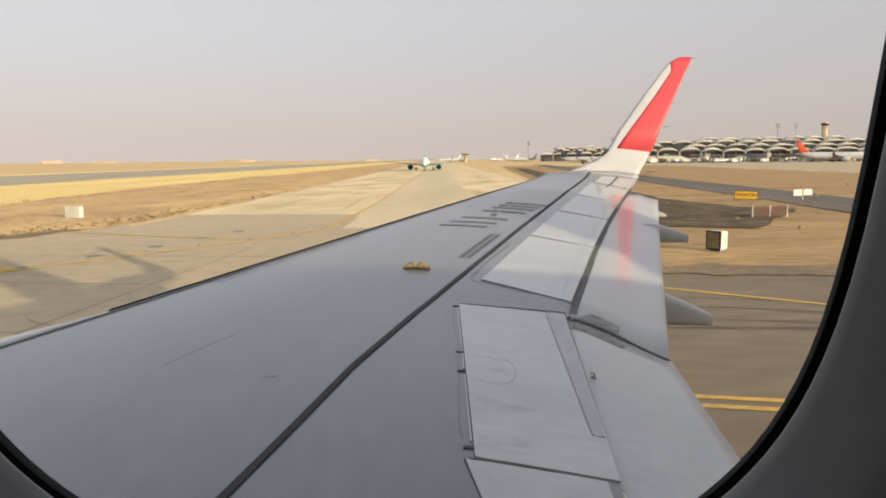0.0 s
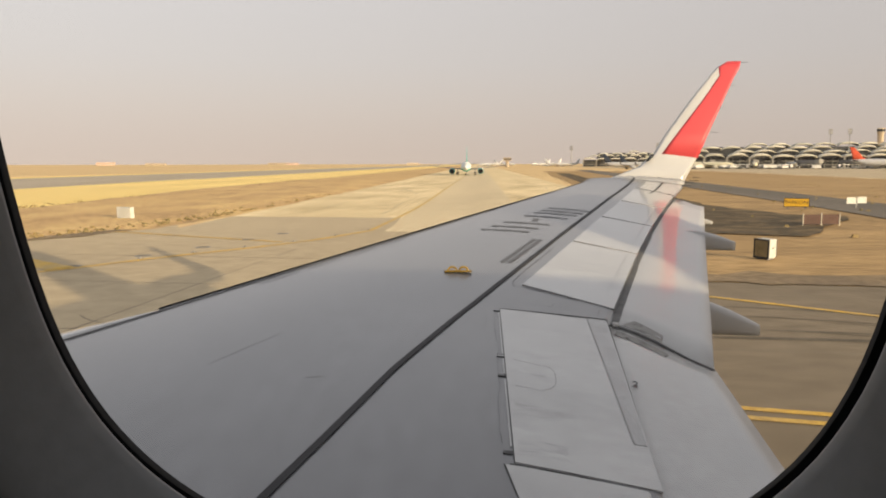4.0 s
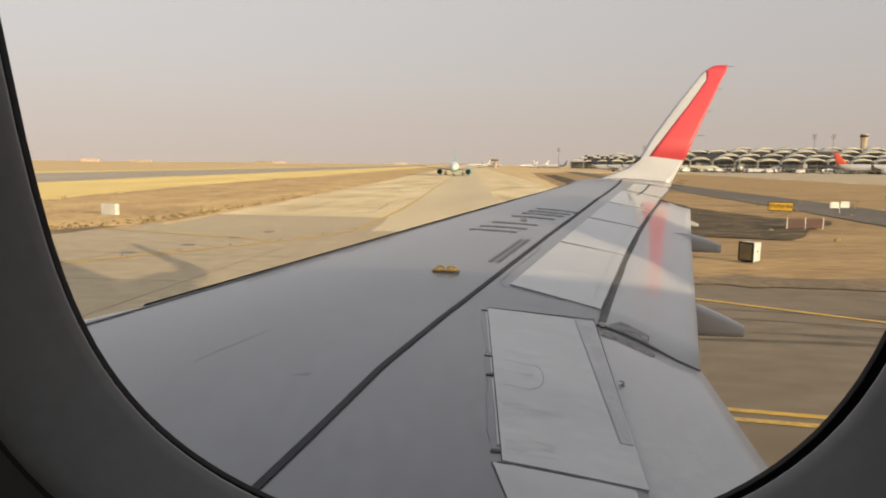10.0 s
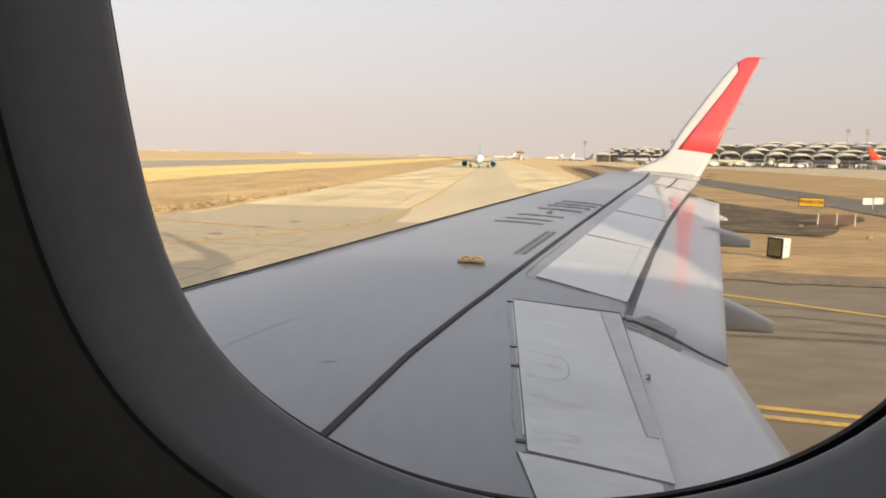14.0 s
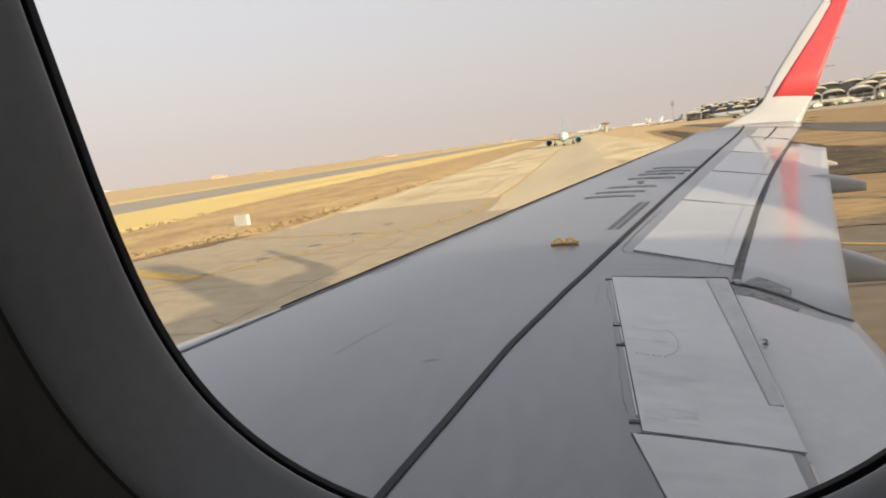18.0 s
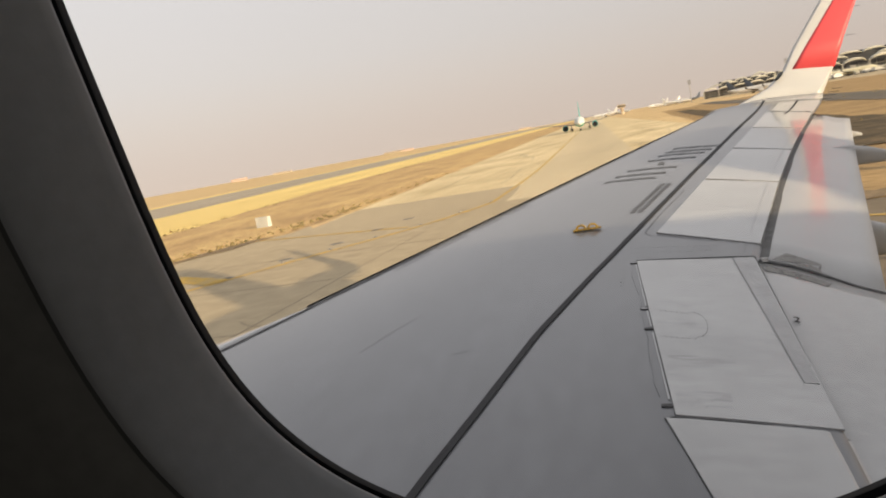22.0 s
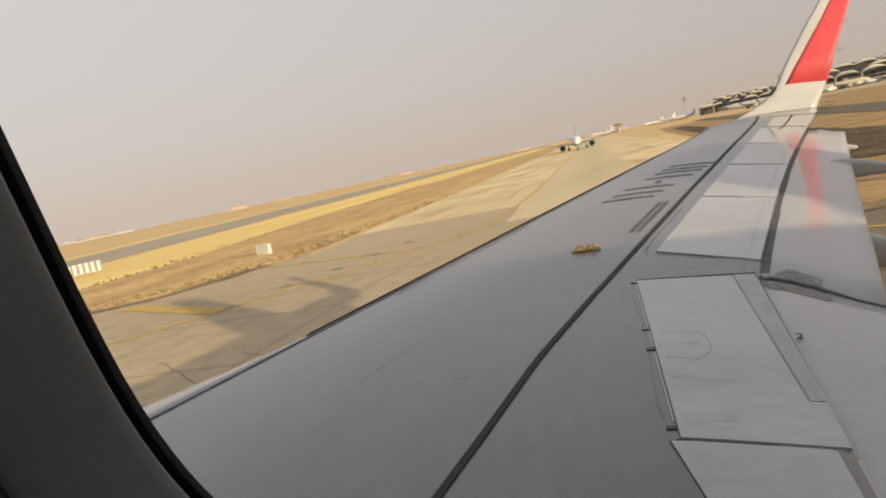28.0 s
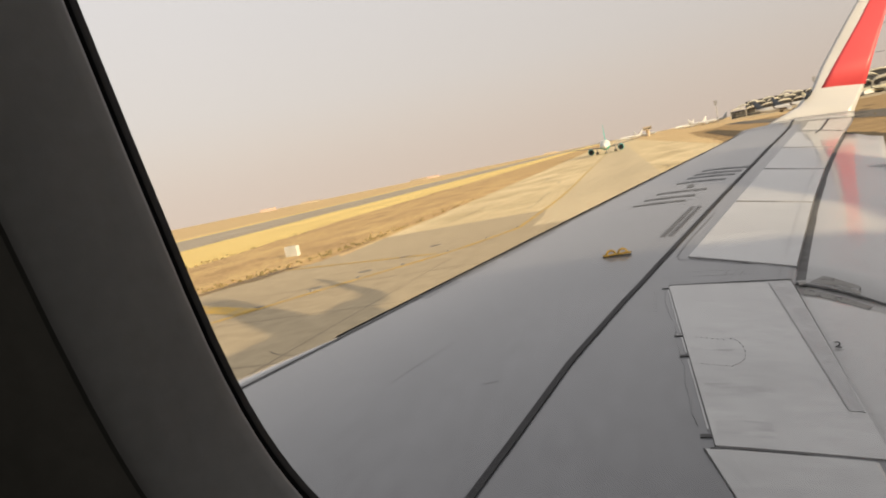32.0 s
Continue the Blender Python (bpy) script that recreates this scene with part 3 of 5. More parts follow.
# flaps: slabs below and behind the spoilers
def flap(name, x0f, te, edges, label, drop0=-0.165):
    rows, n = [], 14
    for i in range(n + 1):
        ring = []
        for s in (0, 0.12, 0.3, 0.5, 0.7, 0.85, 1.0):
            y = edges[0](s) + (edges[1](s) - edges[0](s)) * i / n
            x = x0f(y) + (te(y) - x0f(y)) * s
            ring.append((x, y, 3.2 + 0.09 * (y - 2) + drop0 + 0.03 * math.sin(math.pi * min(1, s * 1.4)) - 0.125 * s))
        y = edges[0](0.5) + (edges[1](0.5) - edges[0](0.5)) * i / n
        ring += [(p[0], p[1], p[2] - 0.012 - 0.16 * (1 - s)) for p, s in ((ring[6], 1.0), (ring[4], 0.7), (ring[2], 0.3), (ring[0], 0.1))]
        rows.append(ring)
    return link(name, *loft(rows), flap_grey, wing, label, True)


inflap = flap("inboard_flap", lambda y: aft(y) - 0.14, flap_te, (lambda s: 0.3, lambda s: 5.40 - 0.66 * s), "pale inboard flap, partly lowered")
outflap = flap("outboard_flap", lambda y: aft(y) - 0.10, flap_te, (lambda s: 5.34 - 0.62 * s, lambda s: 12.85 - 0.2 * s), "pale outboard flap, partly lowered", -0.165)


def zflap(x, y, drop0=-0.165, back=0.10):
    a = aft(y) - back
    q = (x - a) / (flap_te(y) - a)
    return 3.2 + 0.09 * (y - 2) + drop0 + 0.03 * math.sin(math.pi * max(0, min(1, q * 1.4))) - 0.125 * q


def zflap_in(x, y):
    return zflap(x, y, -0.165, 0.14)


# dark strips on the flap paint in the shade of the gap
for ya, yb, wd in ((5.36, 7.3, 0.105), (7.3, 9.1, 0.085), (9.1, 11.0, 0.06), (11.0, 12.9, 0.05)):
    stripe("flap_gap_shade", along(aft, ya, yb, 12, 0.012), wd, gap_dark, wing, 0.004, "dark strip laid on for the shade of the flap gap", zflap)
drape("worn_patch", [(0.74, 5.28), (1.02, 5.02), (1.06, 5.20), (0.86, 5.42)], ragged, outflap, 0.003, 0.002, 8, 6, "rubbed grey patch", zflap)
drape("worn_patch", [(0.66, 5.02), (1.0, 4.72), (1.04, 4.80), (0.68, 5.14)], ragged, inflap, 0.003, 0.002, 8, 4, "rubbed grey patch", zflap_in)
for pts, wd in (([(0.645, 5.28), (0.74, 5.20), (0.84, 5.12)], 0.06), ([(0.82, 5.135), (0.95, 5.02), (1.05, 4.93)], 0.05), ([(1.04, 4.94), (1.18, 4.80), (1.33, 4.66)], 0.04)):
    stripe("flap_end_seal", pts, wd, gap_dark, wing, 0.006, "dark seal between the flaps", zflap)
    stripe("flap_end_edge", [(x + 0.004, y - wd * 0.35) for x, y in pts], wd * 0.35, black_line, wing, 0.008, "", zflap)
numeral = bpy.data.curves.new("flap_numeral", "FONT")
numeral.body, numeral.size, numeral.extrude = "2", 0.12, 0.001
num_tmp = new("flap_numeral_text", numeral)
bpy.context.view_layer.update()
num_mesh = bpy.data.meshes.new_from_object(num_tmp)
bpy.data.objects.remove(num_tmp)
num_mesh.materials.append(black_line)
num_ob = new("flap_numeral", num_mesh)
num_ob.matrix_basis = pose(0.655, 4.0, zflap_in(0.69, 4.05) + 0.010, 5.1, 9, -8) @ Matrix.Diagonal((0.75, 1.05, 1, 1))
num_ob.parent = inflap

# flap track fairings, tapering behind the trailing edge
for x0, y0, xr, xe, zr, ze, zb, w in ((0.5, 6.75, 1.79, 2.27, 3.30, 3.065, 2.925, 0.13), (1.2, 10.05, 2.49, 2.91, 3.70, 3.54, 3.39, 0.11), (2.0, 12.0, 2.92, 3.06, 3.737, 3.67, 3.61, 0.05)):
    canoe = []
    for s in (0, 0.2, 0.45, 0.7, 0.85, 0.97, 1.0):
        x = x0 + (xe - x0) * s
        top = zr + (ze - zr) * max(0.0, (x - xr) / (xe - xr)) - 0.02
        low = zb + 0.10 * (1 - s) ** 3
        r = w * (0.5 + 0.5 * math.sin(math.pi * min(0.5, s + 0.1))) * (1 - 0.4 * s * s) * (0.82 if s == 1.0 else 1)
        ring = []
        for k in range(16):
            a = 2 * math.pi * (k + 0.5) / 16
            ring.append((x, y0 + r * math.copysign(abs(math.cos(a)) ** 0.5, math.cos(a)), (top + low) / 2 + (top - low) / 2 * math.copysign(abs(math.sin(a)) ** 0.5, math.sin(a))))
        canoe.append(ring)
    link("flap_track_fairing", *loft(canoe), panel_grey, wing, "pale grey flap track fairing", True)

# sharklet
SH = [((0.97, 14.3, 4.19), (3.03, 14.3, 4.22)), ((1.58, 14.75, 4.34), (3.13, 14.72, 4.31)), ((2.20, 15.02, 4.58), (3.26, 14.98, 4.46)), ((2.54, 15.2, 4.86), (3.47, 15.24, 4.77)),
      ((2.79, 15.4, 5.26), (3.72, 15.45, 5.31)), ((3.39, 15.79, 6.05), (4.06, 15.76, 5.98)), ((3.86, 16.08, 6.62), (4.36, 16.06, 6.56)), ((4.02, 16.16, 6.80), (4.48, 16.15, 6.75)), ((4.24, 16.21, 6.92), (4.54, 16.22, 6.93))]
ways = [(0, 0, 1), (0, -0.3, 0.95), (0, -0.7, 0.7)] + [(0, -0.88, 0.46)] * 6
fin("wing_tip", [(a, b, w) for (a, b), w in zip(SH[:2], ways[:2])], panel_grey, wing, "pale grey upswept wing tip", 0.10, 14)
sharklet = fin("sharklet", [(a, b, w) for (a, b), w in zip(SH[1:], ways[1:])], white_paint, wing, "white sharklet with a red inner face", 0.10, 14)
rr = []
for (fa, fb), w, s in zip(SH[3:], ways[3:], (0.19, 0.28, 0.38, 0.40, 0.06, -0.02)):
    fa, fb = Vector(fa), Vector(fb)
    a, b = fa.lerp(fb, s), fb + (fb - fa) * 0.015
    chord, ring = (fb - fa).length, []
    for side in (1, -1):
        for k in range(9):
            p = a.lerp(b, k / 8 if side == 1 else 1 - k / 8)
            q = max(0.0, min(1.0, (p - fa).length / chord))
            ring.append(p + Vector(w) * side * (chord * 0.05 * (math.sqrt(q) * 1.9 * (1 - q) + 0.03) + 0.006))
    rr.append(ring)
link("red_panel", *loft(rr), red_paint, sharklet, "red gloss paint", True)
nav = bmesh.new()
bmesh.ops.create_uvsphere(nav, u_segments=12, v_segments=8, radius=1.0, matrix=Matrix.Translation((2.45, 15.05, 4.77)) @ Matrix.Rotation(-0.75, 4, "Y") @ Matrix.Diagonal((0.12, 0.05, 0.035, 1)))
part("navigation_light", nav, glass_dark, sharklet, "dark glazed navigation light", True)
for p in ((4.22, 15.97, 6.38), (3.96, 15.7, 5.87), (3.77, 15.46, 5.33), (4.54, 16.23, 6.91)):
    part("static_wick", tube(bmesh.new(), p, (p[0] + 0.17, p[1] + 0.01, p[2] - 0.01), 0.006, 0.003, 6), black_line, sharklet)
for k in range(4):
    part("static_wick", tube(bmesh.new(), (2.9 + 0.14 * k, 13.9 + 0.33 * k, 4.22 + 0.045 * k), (3.10 + 0.14 * k, 13.92 + 0.33 * k, 4.21 + 0.045 * k), 0.006, 0.003, 6), black_line, wing)

# registration letters, kept as plain bars, and the small stencil rows
u, v = Vector((0.434, 0.90)).normalized(), Vector((0.993, -0.117)).normalized()
p0 = Vector((-0.73, 8.36))


def bar(s, t, length, width, lean):
    a = p0 + u * s + v * t
    b = a + v * length + u * lean
    stripe("letter_bar", [tuple(a), tuple(a.lerp(b, 0.5)), tuple(b)], width, mark_grey, wing, 0.004, proud=False)


for s in (0.08, 0.36, 0.70, 1.30, 1.62, 1.86, 2.12):
    bar(s, 0.02, 0.62, 0.085, 0.0)
bar(1.0, 0.28, 0.08, 0.20, 0.0)
for r in range(2):
    for k in range(12):
        y = 6.75 + 0.105 * k
        a = (black_x(y) - 0.155 - 0.075 * r, y)
        stripe("stencil_bar", [a, (a[0] + 0.022, a[1] + 0.075)], 0.05, stencil_soft, wing, 0.004, proud=False)

# yellow tie-down anchors
def anchor(x, y, turn):
    z = ztop(x, y)
    bm = bmesh.new()
    m = Matrix.Translation((x, y, z + 0.006)) @ Matrix.Rotation(turn, 4, "Z")
    add_box(bm, -0.135, 0.135, -0.035, 0.035, 0.0, 0.014, 0.004, m)
    for s in (-1, 1):
        pts = [Vector((s * 0.055 + 0.042 * math.cos(a), 0, 0.012 + 0.036 * math.sin(a))) for a in np.linspace(0, math.pi, 9)]
        for a, b in zip(pts, pts[1:]):
            tube(bm, m @ a, m @ b, 0.011, 0.011, 8)
    return part("tie_down_anchor", bm, yellow_metal, wing, "yellow painted tie-down anchor")


anchor(-0.73, 6.22, 0.12)
anchor(0.27, 2.02, 0.1)

# hinge brackets, fastener rings and seams on the inboard panels
for y, hw in ((5.12, 0.007), (4.10, 0.013), (3.76, 0.013), (2.80, 0.014)):
    x = -0.06 - (y - 2.71) * 0.0818
    dark = drape("hinge_bracket", [(x - 0.055, y - hw), (x + 0.012, y - hw), (x + 0.012, y + hw), (x - 0.055, y + hw)], seam_dark, wing, 0.007, 0.009, 2, 2, "small dark hinge bracket")
    if 4 < y < 5:
        drape("bracket_core", [(x - 0.05, y - hw * 0.55), (x + 0.008, y - hw * 0.55), (x + 0.008, y + hw * 0.55), (x - 0.05, y + hw * 0.55)], wear_grey, dark, 0.0085, 0.004, 1, 1)
dots = [(-0.10 + 0.032 * k, 4.06 - 0.01 * k) for k in range(6)] + [(-0.08 + 0.032 * k, 3.63 - 0.005 * k) for k in range(6)]
dots += [(0.09 + 0.075 * math.sin(a), 3.835 + 0.20 * math.cos(a)) for a in np.linspace(0.15, math.pi - 0.15, 9)]
dot = bmesh.new()
tube(dot, (0, 0, 0.0), (0, 0, 0.0065), 0.0036, 0.0036, 6)
dot_mesh = bpy.data.meshes.new("fastener")
dot.to_mesh(dot_mesh)
dot.free()
dot_mesh.materials.append(faint_grey)
for x, y in dots:
    d_ob = new("fastener", dot_mesh)
    d_ob.location, d_ob.parent = (x, y, ztop(x, y) + 0.0065), sp
def hinge_x(y):
    return -0.06 - (y - 2.71) * 0.0818


lobe = []
for k in range(60):
    y = 5.10 - 2.2 * k / 59
    w = 0.055 + 0.035 * noise.noise((y * 2.6, 1.3, 0.0)) + 0.008 * noise.noise((y * 14, 4.0, 0.0))
    if 3.7 < y < 4.15:
        w = 0.05
    lobe.append((hinge_x(y) - w, y))
for a in (0, 21, 40):
    stripe("panel_seam", lobe[a:a + 20], 0.0028, lobe_grey, wing, 0.004)
for k in range(3):
    stripe("panel_seam", [(0.16 + 0.06 * k, 5.42), (0.20 + 0.06 * k, 5.56)], 0.005, lobe_soft, wing, 0.0012)
for x0, y0, x1, y1 in ((-0.05, 2.78, 0.20, 2.95), (-0.08, 3.22, 0.26, 3.38), (-0.14, 3.80, 0.10, 3.90), (-0.15, 4.08, 0.08, 4.16)):
    drape("dirt_streak", [(x0, y0), (x1, y0 + 0.03), (x1, y1 + 0.01), (x0, y1)], smudge, sp, 0.0085, 0.002, 6, 3, "dark dirt streak")
rows = [(0.02 + 0.03 * k, 2.80 + 0.06 * (k % 2)) for k in range(4)]
for x, y in rows:
    d_ob = new("fastener", dot_mesh)
    d_ob.scale = (0.6, 0.6, 0.6)
    d_ob.location, d_ob.parent = (x, y, ztop(x, y) + 0.008), sp
for pts, wd in (([(-2.05, 3.62), (-1.93, 3.95), (-1.80, 4.25)], 0.005), ([(-1.62, 4.72), (-1.50, 4.80), (-1.42, 4.90)], 0.005), ([(-1.37, 3.50), (-1.31, 3.515), (-1.27, 3.53)], 0.008)):
    stripe("scuff", pts, wd, scuff_mat, wing, 0.0015, proud=False)
# seam before the rear edge of the outboard spoilers, running on into the fixed panel beside them
stripe("panel_seam", [(aft(y) - 0.115, y) for y in (5.36, 5.6, 5.9)], 0.006, lobe_grey, wing, 0.004, proud=False)
for y0, y1 in ((5.92, 7.75), (7.9, 9.6), (9.7, 11.25)):
    stripe("panel_seam", [(aft(y0 + (y1 - y0) * k / 8) - 0.105, y0 + (y1 - y0) * k / 8) for k in range(9)], 0.010, wear_grey, wing, 0.0115, "", zspoil, False)
# fixed panel between the spoilers: its rounded border and rows of faint rivets
border = [(hinge(7.6) - 0.10, 7.6), (hinge(6.6) - 0.10, 6.6), (hinge(6.05) - 0.09, 6.05), (hinge(5.98) - 0.06, 5.93), (hinge(5.9) + 0.02, 5.88)]
stripe("panel_seam", border, 0.010, lobe_soft, wing, 0.004, proud=False)
rivet_mesh = dot_mesh.copy()
rivet_mesh.materials[0] = lobe_soft
for row in range(2):
    for k in range(22):
        d_ob = new("rivet", rivet_mesh)
        x, y = -0.30 + 0.034 * k, 5.40 + 0.13 * row + 0.05 * k / 22
        if x < aft(y) - 0.14:
            d_ob.location, d_ob.parent = (x, y, ztop(x, y) - 0.0045), wing
        else:
            bpy.data.objects.remove(d_ob)
for k in range(14):
    d_ob = new("rivet", rivet_mesh)
    x, y = -0.37 + 0.02 * (k % 2), 5.05 - 0.075 * (k // 2)
    d_ob.location, d_ob.parent = (x, y, ztop(x, y) - 0.0045), wing
# small stencil row behind the slats
for k in range(26):
    y = 5.7 + 0.085 * k
    if k % 7 != 6:
        stripe("stencil_bar", [(sl(y) + 0.10, y), (sl(y + 0.05) + 0.10, y + 0.05)], 0.05, faint_stencil, wing, 0.004, proud=False)
part("seal_clip", add_box(bmesh.new(), 0.655, 0.70, 5.17, 5.195, zflap(0.67, 5.18) + 0.02, zflap(0.67, 5.18) + 0.05, 0.004), white_paint, wing, "small white clip at the flap seal")

# starboard engine below the leading edge
nac = [(-7.6, 0.92), (-7.45, 1.06), (-7.0, 1.16), (-6.0, 1.20), (-4.9, 1.10), (-4.1, 0.88), (-3.8, 0.78)]
NY, NZ = 4.3, 2.02
engine = link("engine_nacelle", *loft([[(x, NY + r * math.cos(2 * math.pi * k / 28), NZ + r * math.sin(2 * math.pi * k / 28)) for k in range(28)] for x, r in nac], caps=(False, True)), steel_grey, airliner, "dark grey engine nacelle", True)
link("inlet", *loft([[(x, NY + r * math.cos(2 * math.pi * k / 28), NZ + r * math.sin(2 * math.pi * k / 28)) for k in range(28)] for x, r in ((-7.6, 0.92), (-7.3, 0.84), (-6.6, 0.86))], caps=(False, True)), engine_dark, engine)
link("pylon", *loft([[(-5.9, NY - 0.1, 2.6), (-5.9, NY + 0.1, 2.6), (-5.9, NY + 0.1, 3.0), (-5.9, NY - 0.1, 3.0)], [(-3.2, NY - 0.12, 2.3), (-3.2, NY + 0.12, 2.3), (-3.2, NY + 0.12, 3.2), (-3.2, NY - 0.12, 3.2)]]), wing_grey, engine)
for gx, gy in ((0.2, FY + 3.2), (0.2, FY - 3.2), (-11.6, FY)):
    gear = part("landing_gear", tube(bmesh.new(), (gx, gy, 0.5), (gx, gy, 2.62), 0.13, 0.16, 12), steel_grey, airliner, "steel landing gear leg")
    for s in (-0.32, 0.32):
        part("wheel", tube(bmesh.new(), (gx, gy + s - 0.18, 0.55), (gx, gy + s + 0.18, 0.55), 0.55, 0.55, 20), tyre_black, gear)

# ---- ground ----
S = -0.08  # the taxiways run along y with this drift in x


def band(name, x0, x1, y0, y1, z, material, label="", wobble=0.0, step=14.0, kind="structure", seed=0.0):
    """A paved or sandy strip between two drifting lines; its rim wanders a little."""
    n = max(2, min(240, int((y1 - y0) / step)))
    left, right = [], []
    for i in range(n + 1):
        y = y0 + (y1 - y0) * (i / n) ** 1.6
        a, b = x0 + S * (y - 60), x1 + S * (y - 60)
        w1 = wobble * noise.noise((y * 0.11, seed, 0)) + 0.4 * wobble * noise.noise((y * 0.5, seed, 3))
        w2 = wobble * noise.noise((y * 0.11, seed + 9, 0)) + 0.4 * wobble * noise.noise((y * 0.5, seed + 9, 3))
        left.append((a + w1, y, z))
        right.append((b + w2, y, z))
    return tagged(link(name, left + right, [(i, n + 1 + i, n + 2 + i, i + 1) for i in range(n)], material, None, label), label, "", "", kind)


def patch(name, ring, z, material, label, hump=0.0, wobble=0.6, kind="structure", cell=1.5, seed=0.0):
    """A flat or gently humped area inside a plan outline."""
    pts = []
    for i, p in enumerate(ring):
        q = ring[(i + 1) % len(ring)]
        d = math.hypot(q[0] - p[0], q[1] - p[1])
        n = max(1, min(60, int(d / (cell * 2))))
        for k in range(n):
            t = k / n
            x, y = p[0] + (q[0] - p[0]) * t, p[1] + (q[1] - p[1]) * t
            pts.append((x + wobble * noise.noise((x * 0.2, y * 0.2, seed)), y + wobble * noise.noise((x * 0.2, y * 0.2, seed + 5))))
    ob = link(name, [(x, y, z) for x, y in pts], [tuple(range(len(pts)))], material, None, label)
    return tagged(ob, label, "", "", kind)


tagged(link("ground", [(-4900, -4900, 0), (4900, -4900, 0), (4900, 4900, 0), (-4900, 4900, 0)], [(0, 1, 2, 3)], sand_far), "wide flat desert of orange sand paled for haze", "ground", "", "structure")
patch("road_apron", [(-900, -300), (500, -300), (500, 20), (60, 25.6), (30, 26.6), (4, 27.4), (4, 44), (12, 62), (-27, 60), (-26, 47), (-40, 70), (-78, 62), (-90, 75), (-900, 60)], 0.010, concrete, "worn tan concrete apron", wobble=0.2)
dark_pave = mat("tyre_darkened_paving", (0.225, 0.183, 0.130), 0.9, 0.16, 0.05, 1.1, bump=0.004, tint=(0.180, 0.147, 0.105), stretch=(0.7, 1.2, 1), spec=0.15)
patch("pavement_dark", [(1.5, -60), (300, -60), (300, 18), (60, 25.7), (30, 26.7), (3.0, 27.6), (0.5, 24), (0.5, 10)], 0.0125, dark_pave, "tyre-darkened tan paving", wobble=0.35, cell=1.0, seed=21.0)
band("runway", -155, -92, 30, 4800, 0.014, asphalt, "grey asphalt runway lightened for haze", 0.4)
band("taxiway_shoulder", -27, 13, 58, 4700, 0.016, shoulder_mat, "sandy yellow paved shoulder", 0.5, seed=2.0)
band("taxiway", -11.5, -1.0, 46, 4700, 0.022, taxi_worn, "grey asphalt taxiway with tyre marks", 0.25, seed=4.0)


def sand_sheet(name, ring, material, label, height=0.25, cell=2.0, seed=0.0, lift=0.012):
    """Loose ground with a wandering rim and low humps, sinking to the paving at its edge."""
    xs, yv = [p[0] for p in ring], [p[1] for p in ring]
    x0, x1, y0, y1 = min(xs), max(xs), min(yv), max(yv)
    nx, ny = int((x1 - x0) / cell) + 3, int((y1 - y0) / cell) + 3
    gx = np.linspace(x0 - cell, x1 + cell, nx)
    gy = np.linspace(y0 - cell, y1 + cell, ny)
    X, Y = np.meshgrid(gx, gy, indexing="ij")
    inside = np.zeros_like(X, bool)
    dist = np.full_like(X, 1e9)
    m = len(ring)
    for i in range(m):
        ax, ay = ring[i]
        bx, by = ring[(i + 1) % m]
        hit = ((ay > Y) != (by > Y)) & (X < (bx - ax) * (Y - ay) / ((by - ay) or 1e-9) + ax)
        inside ^= hit
        l2 = (bx - ax) ** 2 + (by - ay) ** 2
        t = np.clip(((X - ax) * (bx - ax) + (Y - ay) * (by - ay)) / l2, 0, 1)
        dist = np.minimum(dist, np.hypot(X - ax - t * (bx - ax), Y - ay - t * (by - ay)))
    sd = np.where(inside, dist, -dist)
    verts = []
    for i in range(nx):
        for j in range(ny):
            x, y = gx[i], gy[j]
            w = noise.noise((x * 0.16, y * 0.16, seed)) + 0.5 * noise.noise((x * 0.55, y * 0.55, seed + 4))
            e = sd[i, j] + 0.9 * w
            rise = min(1.0, max(-1.0, e / 3.0))
            h = lift * (1 if rise > 0 else 2 * rise) + height * max(0.0, rise) * (0.55 + 0.6 * noise.noise((x * 0.07, y * 0.07, seed + 8)) + 0.25 * noise.noise((x * 0.4, y * 0.4, seed)))
            verts.append((x, y, h if rise > -0.3 else -0.05))
    faces = [(i * ny + j, (i + 1) * ny + j, (i + 1) * ny + j + 1, i * ny + j + 1) for i in range(nx - 1) for j in range(ny - 1)
             if max(sd[i, j], sd[i + 1, j], sd[i, j + 1], sd[i + 1, j + 1]) > -3]
    return tagged(link(name, verts, faces, material, None, label, True), label, "", "", "structure")


sand_sheet("ground_sand_island", [(-56, 38), (-37, 33.5), (-31, 37), (-28, 46), (-27, 58), (-31, 110), (-38, 200), (-70, 200), (-62, 110), (-54, 70)], sand_brown, "brown packed sand beside the paving", 0.35, 1.6, 1.0, 0.03)
band("ground_sand_far_strip", -56, -27, 195, 4600, 0.018, sand_brown, "brown sand strip between the taxiways", 1.0, seed=6.0)
sand_sheet("ground_yellow_sand", [(-84, 45), (-70, 40), (-54, 38.5), (-53, 70), (-60, 120), (-68, 200), (-106, 200), (-97, 120), (-92, 76)], sand_yellow, "pale yellow loose sand", 0.25, 2.0, 3.0, 0.03)
band("ground_yellow_far_strip", -92, -56, 195, 4600, 0.020, sand_yellow, "pale yellow sand strip along the runway", 1.0, seed=7.0)
band("ground_verge", -172, -155, 30, 4600, 0.020, sand_yellow, "pale yellow sand verge beyond the runway", 1.2, seed=12.0)
sand_sheet("ground_sand_field", [(4, 60), (4, 28.0), (18, 27.6), (32, 27.2), (60, 26.4), (120, 24), (120, 90), (101, 120), (101, 420), (4, 420), (8, 120)], sand_field, "brown sand field beside the apron", 0.05, 2.4, 5.0, 0.03)
road_dark = mat("dark_taxiway_asphalt", (0.125, 0.110, 0.092), 0.9, 0.2, 0.06, 1.4, bump=0.004, tint=(0.19, 0.165, 0.13), stretch=(1.6, 0.3, 1), spec=0.15)
